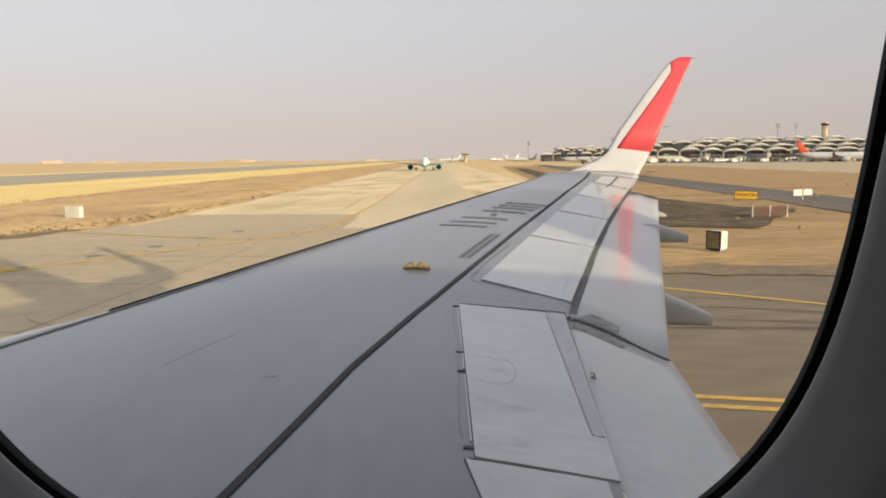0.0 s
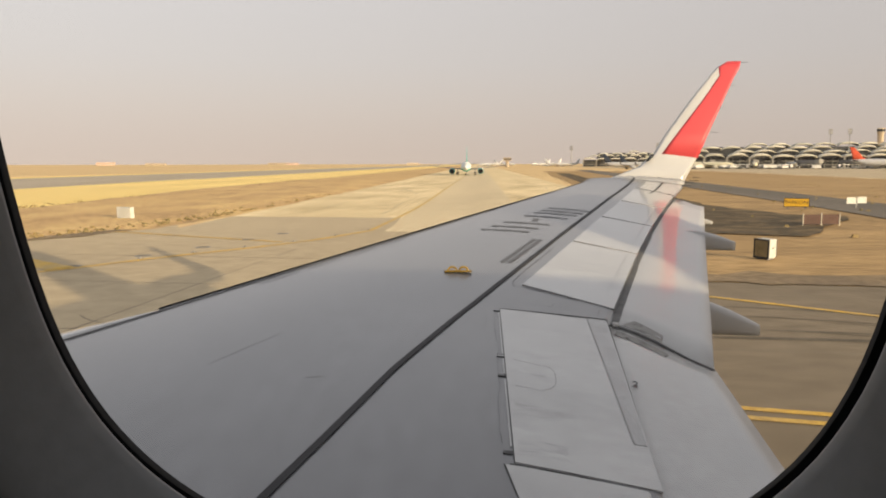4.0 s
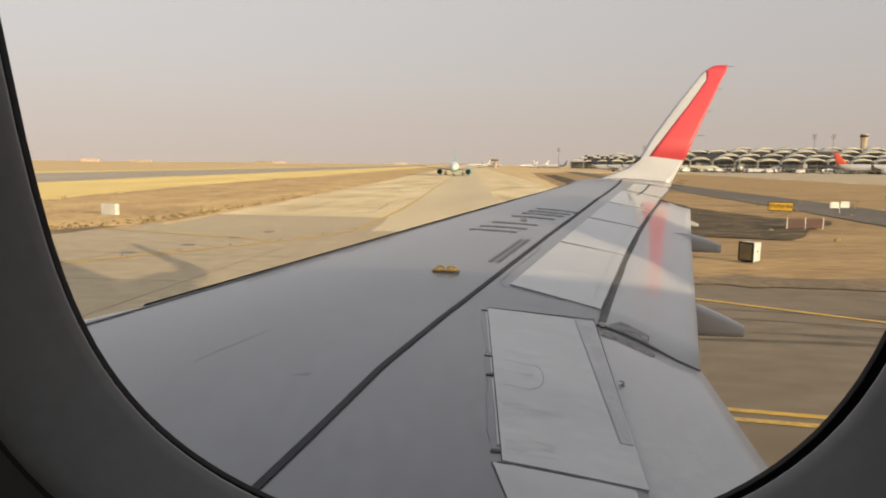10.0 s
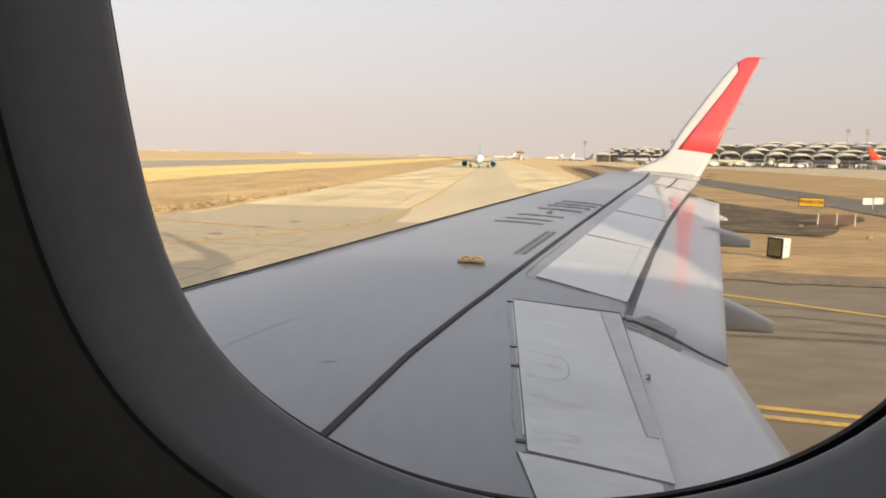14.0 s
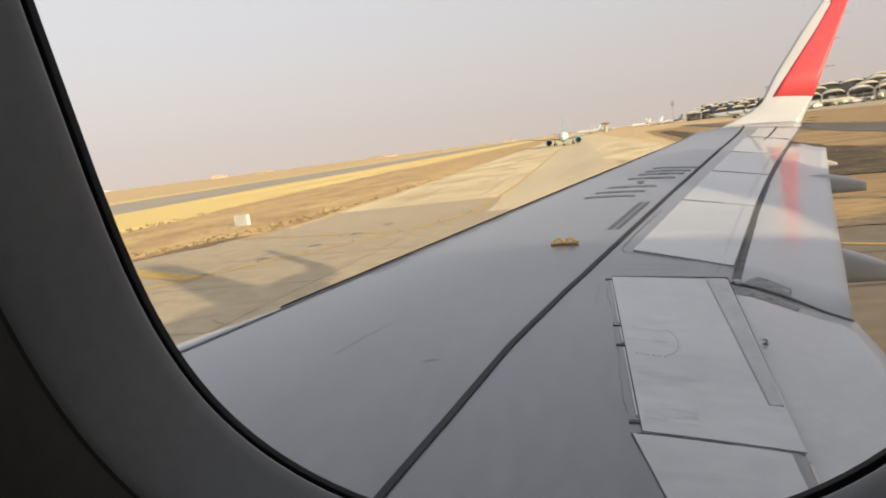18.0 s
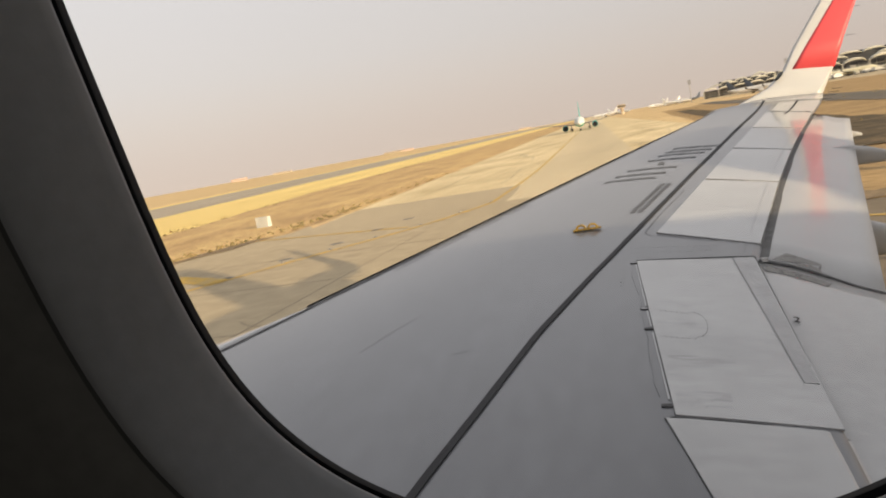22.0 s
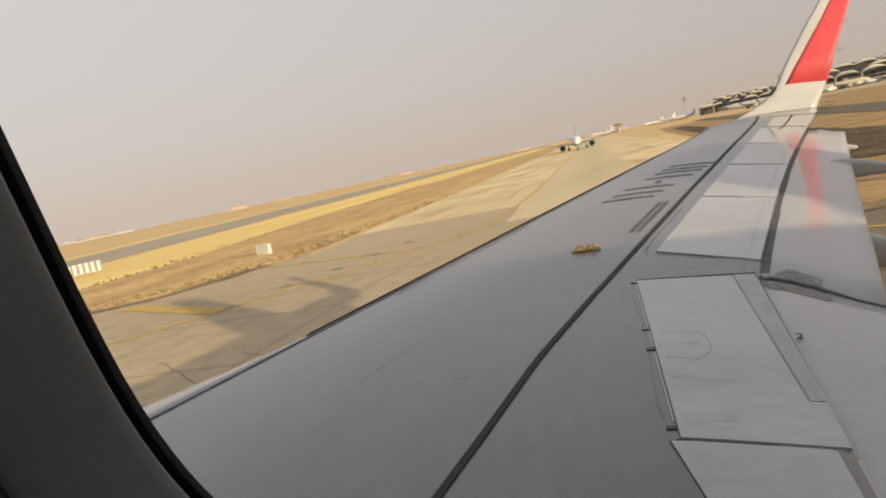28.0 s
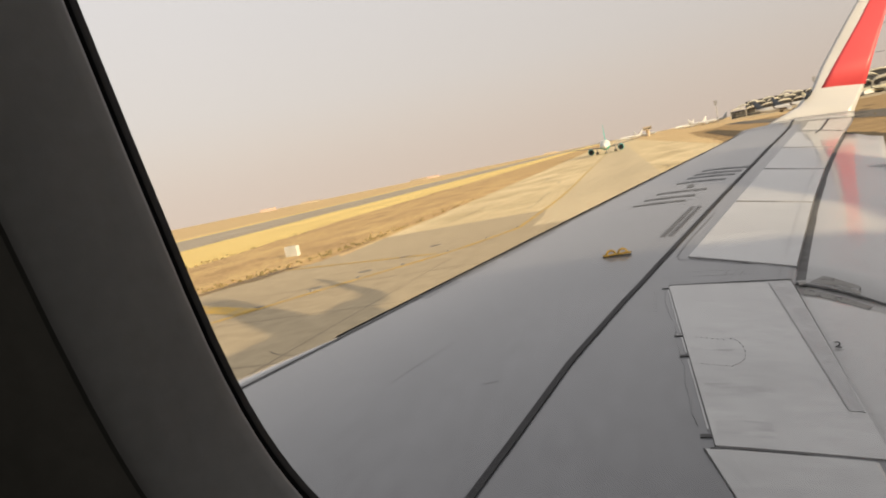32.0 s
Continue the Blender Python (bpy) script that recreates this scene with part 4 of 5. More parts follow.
patch("road_cross_taxiway", [(28.3, 27.5), (38.6, 27.2), (38.8, 90), (38.2, 180), (36, 480), (26, 480), (27.5, 180), (29.0, 90)], 0.115, road_dark, "dark asphalt taxiway across the sand", wobble=0.5, cell=1.5, seed=31.0)
# flat patch; the sunken bank's shade is put into its dark colour
patch("ground_ditch", [(10.6, 46.2), (13, 46.0), (16.8, 45.2), (20.6, 51.8), (27.0, 62.2), (22.5, 64.4), (18.6, 78), (17.0, 130), (14.5, 320), (9.0, 320), (11.0, 130), (12.2, 80)], 0.118, ditch_shade, "flat dark patch for a drainage ditch and its shade", wobble=0.9, cell=0.7, seed=8.0)
patch("pavement_terminal", [(101, 60), (101, 560), (60, 760), (20, 900), (900, 900), (900, 60)], 0.03, concrete, "tan concrete terminal apron", wobble=0.3)
patch("road_apron_edge", [(96.5, 60), (101, 60), (101, 560), (96.5, 560)], 0.05, shoulder_mat, "pale paved apron edge", wobble=0.3)


def scrub(name, spots, label, material):
    """Low dry tufts and clods as one loose mass."""
    verts, faces = [], []
    for x, y, r, h, z in spots:
        n0, k = len(verts), 6
        ph = random.random() * 6
        for i in range(k):
            a = ph + 2 * math.pi * i / k
            q = r * random.uniform(0.6, 1.3)
            verts.append((x + q * math.cos(a), y + q * math.sin(a) * 0.7, z - 0.03))
        for i in range(k):
            a = ph + 0.4 + 2 * math.pi * i / k
            q = r * random.uniform(0.2, 0.6)
            verts.append((x + q * math.cos(a), y + q * math.sin(a) * 0.7, z + h * random.uniform(0.5, 1.0)))
        for i in range(k):
            j = (i + 1) % k
            faces.append((n0 + i, n0 + j, n0 + k + j, n0 + k + i))
        faces.append(tuple(n0 + k + i for i in range(k)))
    return tagged(link(name, verts, faces, material), label, "", "", "stuff")


spots = []
for k in range(900):
    t = random.random()
    if k % 3 == 0:
        x, y = np.interp(t, [0, 0.3, 0.45, 0.6, 0.8, 1], [-54, -37, -31, -28, -27.5, -30]), np.interp(t, [0, 0.3, 0.45, 0.6, 0.8, 1], [39, 34.5, 38, 47, 60, 100])
        x, y = x - abs(random.gauss(0, 1.6)), y + abs(random.gauss(0, 1.0))
    elif k % 3 == 1:
        y = 40 + 160 * t * t
        x = -53.5 + S * (y - 60) + random.gauss(0, 1.2)
    else:
        y = 40 + 150 * t
        x = random.uniform(16, 70) + S * (y - 60)
    if k % 3 == 2 and k % 2:
        continue
    spots.append((x, y, random.uniform(0.08, 0.35), random.uniform(0.04, 0.2), 0.12))
scrub("dry_scrub", spots, "dry brown tufts and clods on the sand", scrub_mat)

def rim_strip(name, ctrl, width, z, label):
    pts = curve_line(ctrl, 16)
    left, right = [], []
    for i, p in enumerate(pts):
        a, b = Vector(pts[max(0, i - 1)]), Vector(pts[min(len(pts) - 1, i + 1)])
        t = (b - a).normalized()
        n1 = width * (0.5 + 0.5 * noise.noise((p[0] * 0.6, p[1] * 0.6, 2.0)))
        n2 = width * (0.5 + 0.5 * noise.noise((p[0] * 0.6, p[1] * 0.6, 7.0)))
        left.append((p[0] - t.y * n1, p[1] + t.x * n1, z + 0.03))
        right.append((p[0] + t.y * n2 * 0.6, p[1] - t.x * n2 * 0.6, z))
    n = len(pts)
    return tagged(link(name, left + right, [(i, i + 1, n + i + 1, n + i) for i in range(n - 1)], sand_dark), label, "", "", "structure")


rim_strip("ground_rim", [(3.4, 62), (3.2, 40), (4, 29.5), (9, 28.2), (32, 27.4), (60, 26.6), (120, 24.2)], 2.8, 0.05, "dark gravelly verge along the paving")
rim_strip("ground_rim", [(-72, 41), (-54, 38.6), (-40, 34.6), (-33.5, 35.6), (-29.5, 42), (-28.2, 56)], 2.6, 0.05, "dark gravelly verge along the paving")

# ---- painted markings and joints ----
def ground_line(name, pts, width, material, z, label, kind="structure"):
    ob = stripe(name, pts, width, material, None, 0.0, label, lambda x, y: z)
    return tagged(ob, label, "", "", kind)


LM = "worn yellow painted taxiway line"
ground_line("trim_line", curve_line([(-60, 12), (-40, 16.5), (-24.9, 22.6), (-21.4, 26.5), (-18.6, 31.5), (-14, 39), (-11.4, 46.5)]), 0.32, line_yellow, 0.032, LM)
ground_line("trim_line", curve_line([(-11.4, 46.5), (-12.6, 75), (-16.0, 120), (-22.0, 200), (-27.6, 275)]), 0.3, line_yellow, 0.034, LM)
ground_line("trim_line", [(-32.3, 34.0), (-27, 31), (-21.0, 27.6)], 1.2, line_yellow, 0.034, "thick worn yellow painted bar")
ground_line("trim_line", [(-29.5, 44.0), (-22, 41.4), (-15.0, 39.0)], 0.3, line_yellow, 0.030, LM)
ground_line("trim_line", curve_line([(-30, 11.5), (-15.4, 13.6), (-6, 13.9), (4.2, 12.85), (8, 12.2), (20, 9)]), 0.20, line_yellow, 0.034, LM)
ground_line("trim_line", curve_line([(-30, 11.0), (-15.4, 13.1), (-6, 13.4), (4.1, 12.35), (8, 11.7), (20, 8.5)]), 0.20, line_yellow, 0.034, LM)
ground_line("trim_line", [(6.0, 24.4), (12, 20.8), (30, 10)], 0.25, line_yellow, 0.032, LM)
for k in range(4):
    ground_line("trim_line", [(-46 - 6 * k, 30 + 1.5 * k), (-37 - 6 * k, 29.4 + 1.4 * k)], 0.3, line_yellow, 0.030, LM)
bm = bmesh.new()
for k in range(-14, 22):
    x = k * 7.5 + 2.0
    add_box(bm, x - 0.02, x + 0.02, -20, 36 if x > -28 else 31, 0.0, 0.014)
for k in range(-2, 5):
    add_box(bm, -110, 150, k * 7.5 + 2.21, k * 7.5 + 2.25, 0.0, 0.0145)
tagged(part("pavement_joints", bm, joint_dark, None, "dark sealed joints between concrete slabs"), "dark sealed joints between concrete slabs", "", "", "stuff")
bm = bmesh.new()
for k in range(7):
    x, y = -30 + 27 * random.random(), 16 + 22 * random.random()
    an = random.random() * 6.28
    for i in range(9):
        an += random.uniform(-0.25, 0.25)
        nx_, ny_ = x + 0.7 * math.cos(an), y + 0.7 * math.sin(an)
        add_box(bm, -0.02, 0.75, -0.018, 0.018, 0.010, 0.0155, 0, Matrix.Translation((x, y, 0)) @ Matrix.Rotation(an, 4, "Z"))
        x, y = nx_, ny_
for k in range(40):
    y = 62 + 300 * random.random() ** 2
    x = random.choice((random.uniform(-25, -13), random.uniform(0, 11))) + S * (y - 60)
    an = random.choice((1.62, 1.66, 0.1))
    for i in range(14):
        an += random.uniform(-0.12, 0.12)
        add_box(bm, -0.02, 1.55, -0.04, 0.04, 0.0, 0.024, 0, Matrix.Translation((x, y, 0)) @ Matrix.Rotation(an, 4, "Z"))
        x, y = x + 1.5 * math.cos(an), y + 1.5 * math.sin(an)
tagged(part("pavement_cracks", bm, joint_dark, None), "thin dark cracks in the paving", "", "", "stuff")


tyre_mat = mat("faint_tyre_marks", (0.115, 0.098, 0.075), 0.9, 0.25, 0.5, 6.0, tint=(0.175, 0.15, 0.115), spec=0.1)
verts, faces = [], []
for k in range(26):
    r, a0 = random.uniform(9, 34), random.uniform(-0.5, 0.9)
    cx, cy = random.uniform(8, 16) - r * 0.25, random.uniform(-16, -9)
    w, n0, m = random.uniform(0.06, 0.22), len(verts), 26
    for i in range(m + 1):
        a = a0 + 1.1 * i / m
        ww = w * math.sin(math.pi * (i + 0.3) / (m + 0.6))
        for q in (r - ww, r + ww):
            verts.append((cx + q * math.cos(a), cy + q * math.sin(a), 0.0165 + 0.0002 * k))
    faces += [(n0 + 2 * i, n0 + 2 * i + 1, n0 + 2 * i + 3, n0 + 2 * i + 2) for i in range(m)]
tagged(link("tyre_marks", verts, faces, tyre_mat), "faint curved tyre marks on the paving", "", "", "stuff")


# ---- other airliners ----
def make_airliner(label, body_m, tail_m, wing_m, engine_m, at, turn, group="", painted=False):
    a = thing("airliner", label, "airplane", at, turn, group)
    r, zc = 1.98, 3.4
    st = [(-18.8, 0.1, -0.5), (-18.3, 0.6, -0.4), (-17.4, 1.1, -0.3), (-16, 1.6, -0.12), (-14, r, 0), (-6, r, 0), (2, r, 0), (8, r, 0), (11.5, 1.75, 0.2), (15, 1.15, 0.7), (18, 0.45, 1.2), (18.8, 0.1, 1.35)]
    link("fuselage", *loft([[(x, q * math.cos(2 * math.pi * k / 24), zc + dz + q * math.sin(2 * math.pi * k / 24)) for k in range(24)] for x, q, dz in st]), body_m, a, "", True)
    fin("tail_fin", [((11.0, 0, 5.0), (17.4, 0, 4.9), (0, 1, 0)), ((12.6, 0, 6.2), (17.6, 0, 6.2), (0, 1, 0)), ((17.2, 0, 11.7), (19.2, 0, 11.7), (0, 1, 0))], tail_m, a, "", 0.1, 8)
    rear = [(x, q, dz) for x, q, dz in st if x >= 8]
    if painted:
        link("tail_paint", *loft([[(x, (q + 0.02) * math.cos(2 * math.pi * k / 24), zc + dz + (q + 0.02) * math.sin(2 * math.pi * k / 24)) for k in range(24)] for x, q, dz in rear]), tail_m, a, "", True)
    if painted:
        link("belly_paint", *loft([[(x, (q + 0.015) * math.cos(math.pi * (1.12 + 0.76 * k / 12)), zc + dz + (q + 0.015) * math.sin(math.pi * (1.12 + 0.76 * k / 12))) for k in range(13)] for x, q, dz in st[2:9]], closed=False), tail_m, a, "", True)
    link("windscreen", [(-16.6, 0.95, zc + 0.85), (-17.15, 0.35, zc + 0.72), (-17.15, -0.35, zc + 0.72), (-16.6, -0.95, zc + 0.85), (-16.9, 1.02, zc + 0.35), (-17.6, 0.4, zc + 0.3), (-17.6, -0.4, zc + 0.3), (-16.9, -1.02, zc + 0.35)],
         [(0, 1, 5, 4), (1, 2, 6, 5), (2, 3, 7, 6)], glass_dark, a)
    for s in (-1, 1):
        fin("wing", [((-5.6, s * 1.2, 2.4), (1.4, s * 1.2, 2.3), (0, 0, 1)), ((-3.2, s * 6.2, 2.8), (1.5, s * 6.2, 2.75), (0, 0, 1)), ((2.0, s * 16.6, 3.9), (3.6, s * 16.6, 3.9), (0, 0, 1)), ((3.4, s * 17.6, 6.1), (4.0, s * 17.6, 6.1), (0, s, 0.2))], wing_m, a, "", 0.1, 8)
        fin("tailplane", [((14, s * 0.7, 4.3), (17.6, s * 0.7, 4.3), (0, 0, 1)), ((17, s * 6.1, 4.9), (18.4, s * 6.1, 4.9), (0, 0, 1))], wing_m, a, "", 0.09, 8)
        e = link("engine", *loft([[(x, s * 5.75 + q * math.cos(2 * math.pi * k / 20), 1.55 + q * math.sin(2 * math.pi * k / 20)) for k in range(20)] for x, q in ((-6.9, 1.0), (-6.6, 1.15), (-5.4, 1.22), (-4.2, 1.08), (-3.0, 0.75))], caps=(False, True)), engine_m, a, "", True)
        link("inlet", *loft([[(x, s * 5.75 + q * math.cos(2 * math.pi * k / 20), 1.55 + q * math.sin(2 * math.pi * k / 20)) for k in range(20)] for x, q in ((-6.9, 1.0), (-6.4, 0.92), (-6.2, 0.9))], caps=(False, True)), engine_dark, e)
        g = part("main_gear", tube(bmesh.new(), (0.8, s * 3.6, 0.5), (0.8, s * 3.6, 2.6), 0.14, 0.14, 8), steel_grey, a)
        for d in (-0.35, 0.35):
            part("wheel", tube(bmesh.new(), (0.8, s * 3.6 + d - 0.17, 0.56), (0.8, s * 3.6 + d + 0.17, 0.56), 0.56, 0.56, 14), tyre_black, g)
    g = part("nose_gear", tube(bmesh.new(), (-12.2, 0, 0.4), (-12.2, 0, 2.0), 0.1, 0.1, 8), steel_grey, a)
    for d in (-0.25, 0.25):
        part("wheel", tube(bmesh.new(), (-12.2, d - 0.12, 0.4), (-12.2, d + 0.12, 0.4), 0.4, 0.4, 14), tyre_black, g)
    return a


make_airliner("white airliner with teal tail taxiing on asphalt", dull_white, teal_paint, wing_grey, teal_paint, (-28.5, 285, 0.025), 95, "", True)


# ---- terminal ----
def shell(w, d, rise, n=10):
    """A pillowed roof shell on arched edges, with thickness."""
    top, low = [], []
    for i in range(n + 1):
        for j in range(7):
            s, t = i / n * 2 - 1, j / 6 * 2 - 1
            z = rise * math.sqrt(max(0.0, 1 - s * s)) * (0.7 + 0.3 * (1 - t * t))
            top.append((s * w / 2, t * d / 2, z))
            low.append((s * w / 2 * 0.99, t * d / 2 * 0.97, 0.66 * z - 0.40))
    k, faces = len(top), []
    for i in range(n):
        for j in range(6):
            q = (i * 7 + j, (i + 1) * 7 + j, (i + 1) * 7 + j + 1, i * 7 + j + 1)
            faces += [q, tuple(k + v_ for v_ in reversed(q))]
    rim = [i * 7 for i in range(n + 1)] + [n * 7 + j for j in range(1, 7)] + [i * 7 + 6 for i in range(n - 1, -1, -1)] + [j for j in range(5, 0, -1)]
    for a in range(len(rim)):
        p, q = rim[a], rim[(a + 1) % len(rim)]
        faces.append((p, k + p, k + q, q))
    return top + low, faces


def build_terminal(x0, y0, bays, label, w=18.5):
    t = thing("terminal_building", label, "airport terminal", (x0, y0, 0.03), -6)
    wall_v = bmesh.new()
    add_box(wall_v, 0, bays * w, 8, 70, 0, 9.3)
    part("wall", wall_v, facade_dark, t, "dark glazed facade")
    for row, (yy, zz, lo, hi) in enumerate(((6, 9.4, 0, bays), (22, 13.4, 0, bays), (38, 17.0, 1, bays - 1), (54, 20.2, 3, bays - 3))):
        for b in range(lo, hi):
            if row and random.random() < 0.14:
                continue
            xo = (b + (0.5 if row % 2 == 0 else 0.9) + random.uniform(-0.06, 0.06)) * w
            sv, sf = shell(w * random.uniform(0.86, 0.98), 13, random.uniform(2.7, 3.9))
            up = zz + random.uniform(-0.7, 0.5)
            link("roof_shell", [(x + xo, y + yy, z + up) for x, y, z in sv], sf, roof_cream, t, "", True)
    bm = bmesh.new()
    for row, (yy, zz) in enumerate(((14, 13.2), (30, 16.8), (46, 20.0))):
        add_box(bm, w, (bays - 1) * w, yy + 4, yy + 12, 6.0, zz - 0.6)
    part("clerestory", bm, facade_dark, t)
    # mullions and floor bands over the glass front
    bm = bmesh.new()
    for b in range(bays * 3 + 1):
        add_box(bm, b * w / 3 - 0.12, b * w / 3 + 0.12, 7.7, 8.0, 0.3, 9.0)
    for z in (3.0, 6.2):
        add_box(bm, 0, bays * w, 7.75, 7.97, z - 0.2, z + 0.2)
    part("mullions", bm, column_grey, t)
    for b in range(bays + 1):
        part("column", add_box(bmesh.new(), b * w - 0.7, b * w + 0.7, -2.0, -0.6, 0, 9.2, 0.1), column_grey, t)
    return t


build_terminal(128, 640, 14, "terminal with rows of cream shell roofs over dark glass")
build_terminal(66, 1010, 9, "lower terminal wing with cream shell roofs")


def jet_bridge(x, y, turn):
    j = thing("jet_bridge", "grey boarding bridge on wheeled legs", "jet bridge", (x, y, 0.03), turn, "boarding bridges")
    box("tunnel", (-1.6, 1.6, -26, 0, 4.2, 7.0), steel_grey, j, 0.2)
    box("cab", (-2.2, 2.2, -30, -25.6, 4.0, 7.4), column_grey, j, 0.3)
    for s in (-1.3, 1.3):
        box("leg", (s - 0.25, s + 0.25, -22, -21.4, 0, 4.3), steel_grey, j)


for b in range(8):
    jet_bridge(150 + 34 * b, 632 - 3.4 * b, random.uniform(-20, 20))

a1 = make_airliner("parked white airliner with a dark navy tail", white_paint, navy_paint, wing_grey, white_paint, (88, 640, 0.03), 40, "parked airliners at the terminal")
a2 = make_airliner("parked cream airliner at the terminal", cream_paint, cream_paint, wing_grey, cream_paint, (142, 600, 0.03), 160, "parked airliners at the terminal")
a3 = make_airliner("parked white airliner with an orange and white tail", white_paint, orange_paint, wing_grey, white_paint, (262, 560, 0.03), 165, "parked airliners at the terminal")
a3.scale = (1.4, 1.4, 1.4)
copy_thing(a1, pose(71, 560, 0.03, 0, 0, 165))
copy_thing(a1, pose(84, 568, 0.03, 0, 0, 162))
copy_thing(a1, pose(205, 596, 0.03, 0, 0, -100))
copy_thing(a2, pose(112, 625, 0.03, 0, 0, 150))
copy_thing(a2, pose(175, 592, 0.03, 0, 0, 75))
w1 = make_airliner("distant parked white airliner", white_paint, white_paint, white_paint, white_paint, (20, 1050, 0.03), 20, "distant parked airliners")
for x, y, t in ((48, 1080, 15), (-70, 1090, 12), (-52, 1150, 160), (8, 1220, 30), (30, 1000, 170)):
    copy_thing(w1, pose(x, y, 0.03, 0, 0, t))
for k in range(9):
    copy_thing(a1 if k % 2 else w1, pose(-1620 + 25 * k, 1400 + 23 * k, 0.03, 0, 0, 200 + 9 * (k % 3)))


def van(x, y, turn, length, high, label):
    v = thing("service_vehicle", label, "vehicle", (x, y, 0.03), turn, "apron vehicles")
    box("body", (-length / 2, length / 2 - 1.6, -1.1, 1.1, 0.7, high), vehicle_white, v, 0.12)
    box("cab", (length / 2 - 1.55, length / 2, -1.0, 1.0, 0.6, 2.3), vehicle_white, v, 0.2)
    box("windscreen", (length / 2 - 0.4, length / 2 + 0.03, -0.85, 0.85, 1.45, 2.1), glass_dark, v, 0.05)
    for sx in (-length / 2 + 1.0, length / 2 - 0.9):
        for sy in (-1.05, 1.05):
            part("wheel", tube(bmesh.new(), (sx, sy - 0.14, 0.45), (sx, sy + 0.14, 0.45), 0.45, 0.45, 10), tyre_black, v)
    return v


def tug(x, y, turn, label):
    v = thing("baggage_tug", label, "vehicle", (x, y, 0.03), turn, "apron vehicles")
    box("body", (-1.5, 1.5, -0.8, 0.8, 0.45, 1.2), steel_grey, v, 0.1)
    box("canopy", (-1.0, 0.6, -0.75, 0.75, 2.0, 2.12), vehicle_white, v, 0.04)
    for sx in (-0.9, 0.5):
        for sy in (-0.68, 0.68):
            box("post", (sx - 0.05, sx + 0.05, sy - 0.05, sy + 0.05, 1.15, 2.02), steel_grey, v)
    for k in range(2):
        box("cart", (-5.2 - 3.6 * k, -2.2 - 3.6 * k, -0.85, 0.85, 0.6, 2.1), column_grey if k else navy_paint, v, 0.08)
    for sx in (-0.95, 0.95, -3.0, -4.6, -6.6, -8.2):
        for sy in (-0.7, 0.7):
            part("wheel", tube(bmesh.new(), (sx, sy - 0.1, 0.35), (sx, sy + 0.1, 0.35), 0.35, 0.35, 10), tyre_black, v)
    return v


def loader(x, y, turn, label):
    v = thing("cargo_loader", label, "vehicle", (x, y, 0.03), turn, "apron vehicles")
    box("chassis", (-4.5, 4.5, -1.5, 1.5, 0.5, 1.1), steel_grey, v, 0.1)
    box("platform", (-4.2, 1.5, -1.6, 1.6, 3.2, 3.6), vehicle_white, v, 0.08)
    for sx in (-3.2, 0.6):
        for sy in (-1.2, 1.2):
            part("lift_arm", tube(bmesh.new(), (sx, sy, 1.0), (sx + 0.9, sy, 3.3), 0.14, 0.14, 8), column_grey, v)
    box("cab", (2.6, 4.3, -1.5, 0.1, 1.1, 3.4), vehicle_white, v, 0.15)
    box("window", (2.55, 4.35, -1.3, -0.1, 2.2, 3.1), glass_dark, v, 0.03)
    for sx in (-3.4, 3.2):
        for sy in (-1.3, 1.3):
            part("wheel", tube(bmesh.new(), (sx, sy - 0.2, 0.5), (sx, sy + 0.2, 0.5), 0.5, 0.5, 10), tyre_black, v)
    return v


vans = [van(150, 585, 10, 6.5, 2.9, "white service truck on the apron"), van(190, 575, 170, 5.2, 2.2, "white service van on the apron"), tug(122, 578, 20, "grey baggage tug pulling two carts on the apron"), loader(232, 566, 200, "white cargo loader on the apron")]
for k in range(52):
    x = 80 + 290 * random.random()
    copy_thing(random.choice(vans), pose(x, 598 - 0.1 * x + 18 * random.random() - 12, 0.03, 0, 0, random.uniform(-25, 25) + random.choice((0, 180))))


def light_mast(x, y, h):
    m = thing("light_mast", "tall apron floodlight mast", "light mast", (x, y, 0.03), 0, "apron light masts")
    part("pole", tube(bmesh.new(), (0, 0, 0), (0, 0, h), 0.5, 0.28, 8), steel_grey, m)
    for k in range(3):
        box("floodlight", (-1.9, 1.9, -0.4, 0.4, h - 0.8 - 1.7 * k, h + 0.2 - 1.7 * k), steel_grey, m, 0.1)


light_mast(258, 660, 34)
light_mast(272, 655, 34)
light_mast(130, 780, 26)
light_mast(40, 820, 24)

# low control post on the horizon
post = thing("control_post", "small concrete control post with a wide top", "tower", (-37, 900, 0.02))
part("shaft", tube(bmesh.new(), (0, 0, 0), (0, 0, 8), 2.4, 2.0, 12), building_tan, post)
box("cabin", (-5, 5, -4, 4, 8, 11.5), building_tan, post, 0.3)
box("window", (-5.05, 5.05, -4.05, 4.05, 9.3, 10.6), glass_dark, post)
box("roof", (-5.6, 5.6, -4.6, 4.6, 11.5, 12.1), building_tan, post)

tower = thing("control_tower", "tall tan control tower beside the terminal", "tower", (430, 948, 0.03))
part("shaft", tube(bmesh.new(), (0, 0, 0), (0, 0, 40), 3.9, 3.7, 8), building_tan, tower)
part("cabin", tube(bmesh.new(), (0, 0, 40), (0, 0, 43.5), 4.2, 4.8, 8), building_tan, tower)
part("window", tube(bmesh.new(), (0, 0, 43.5), (0, 0, 46.5), 4.7, 4.9, 8), glass_dark, tower)
part("roof", tube(bmesh.new(), (0, 0, 46.5), (0, 0, 48), 5.2, 4.6, 8), building_tan, tower)


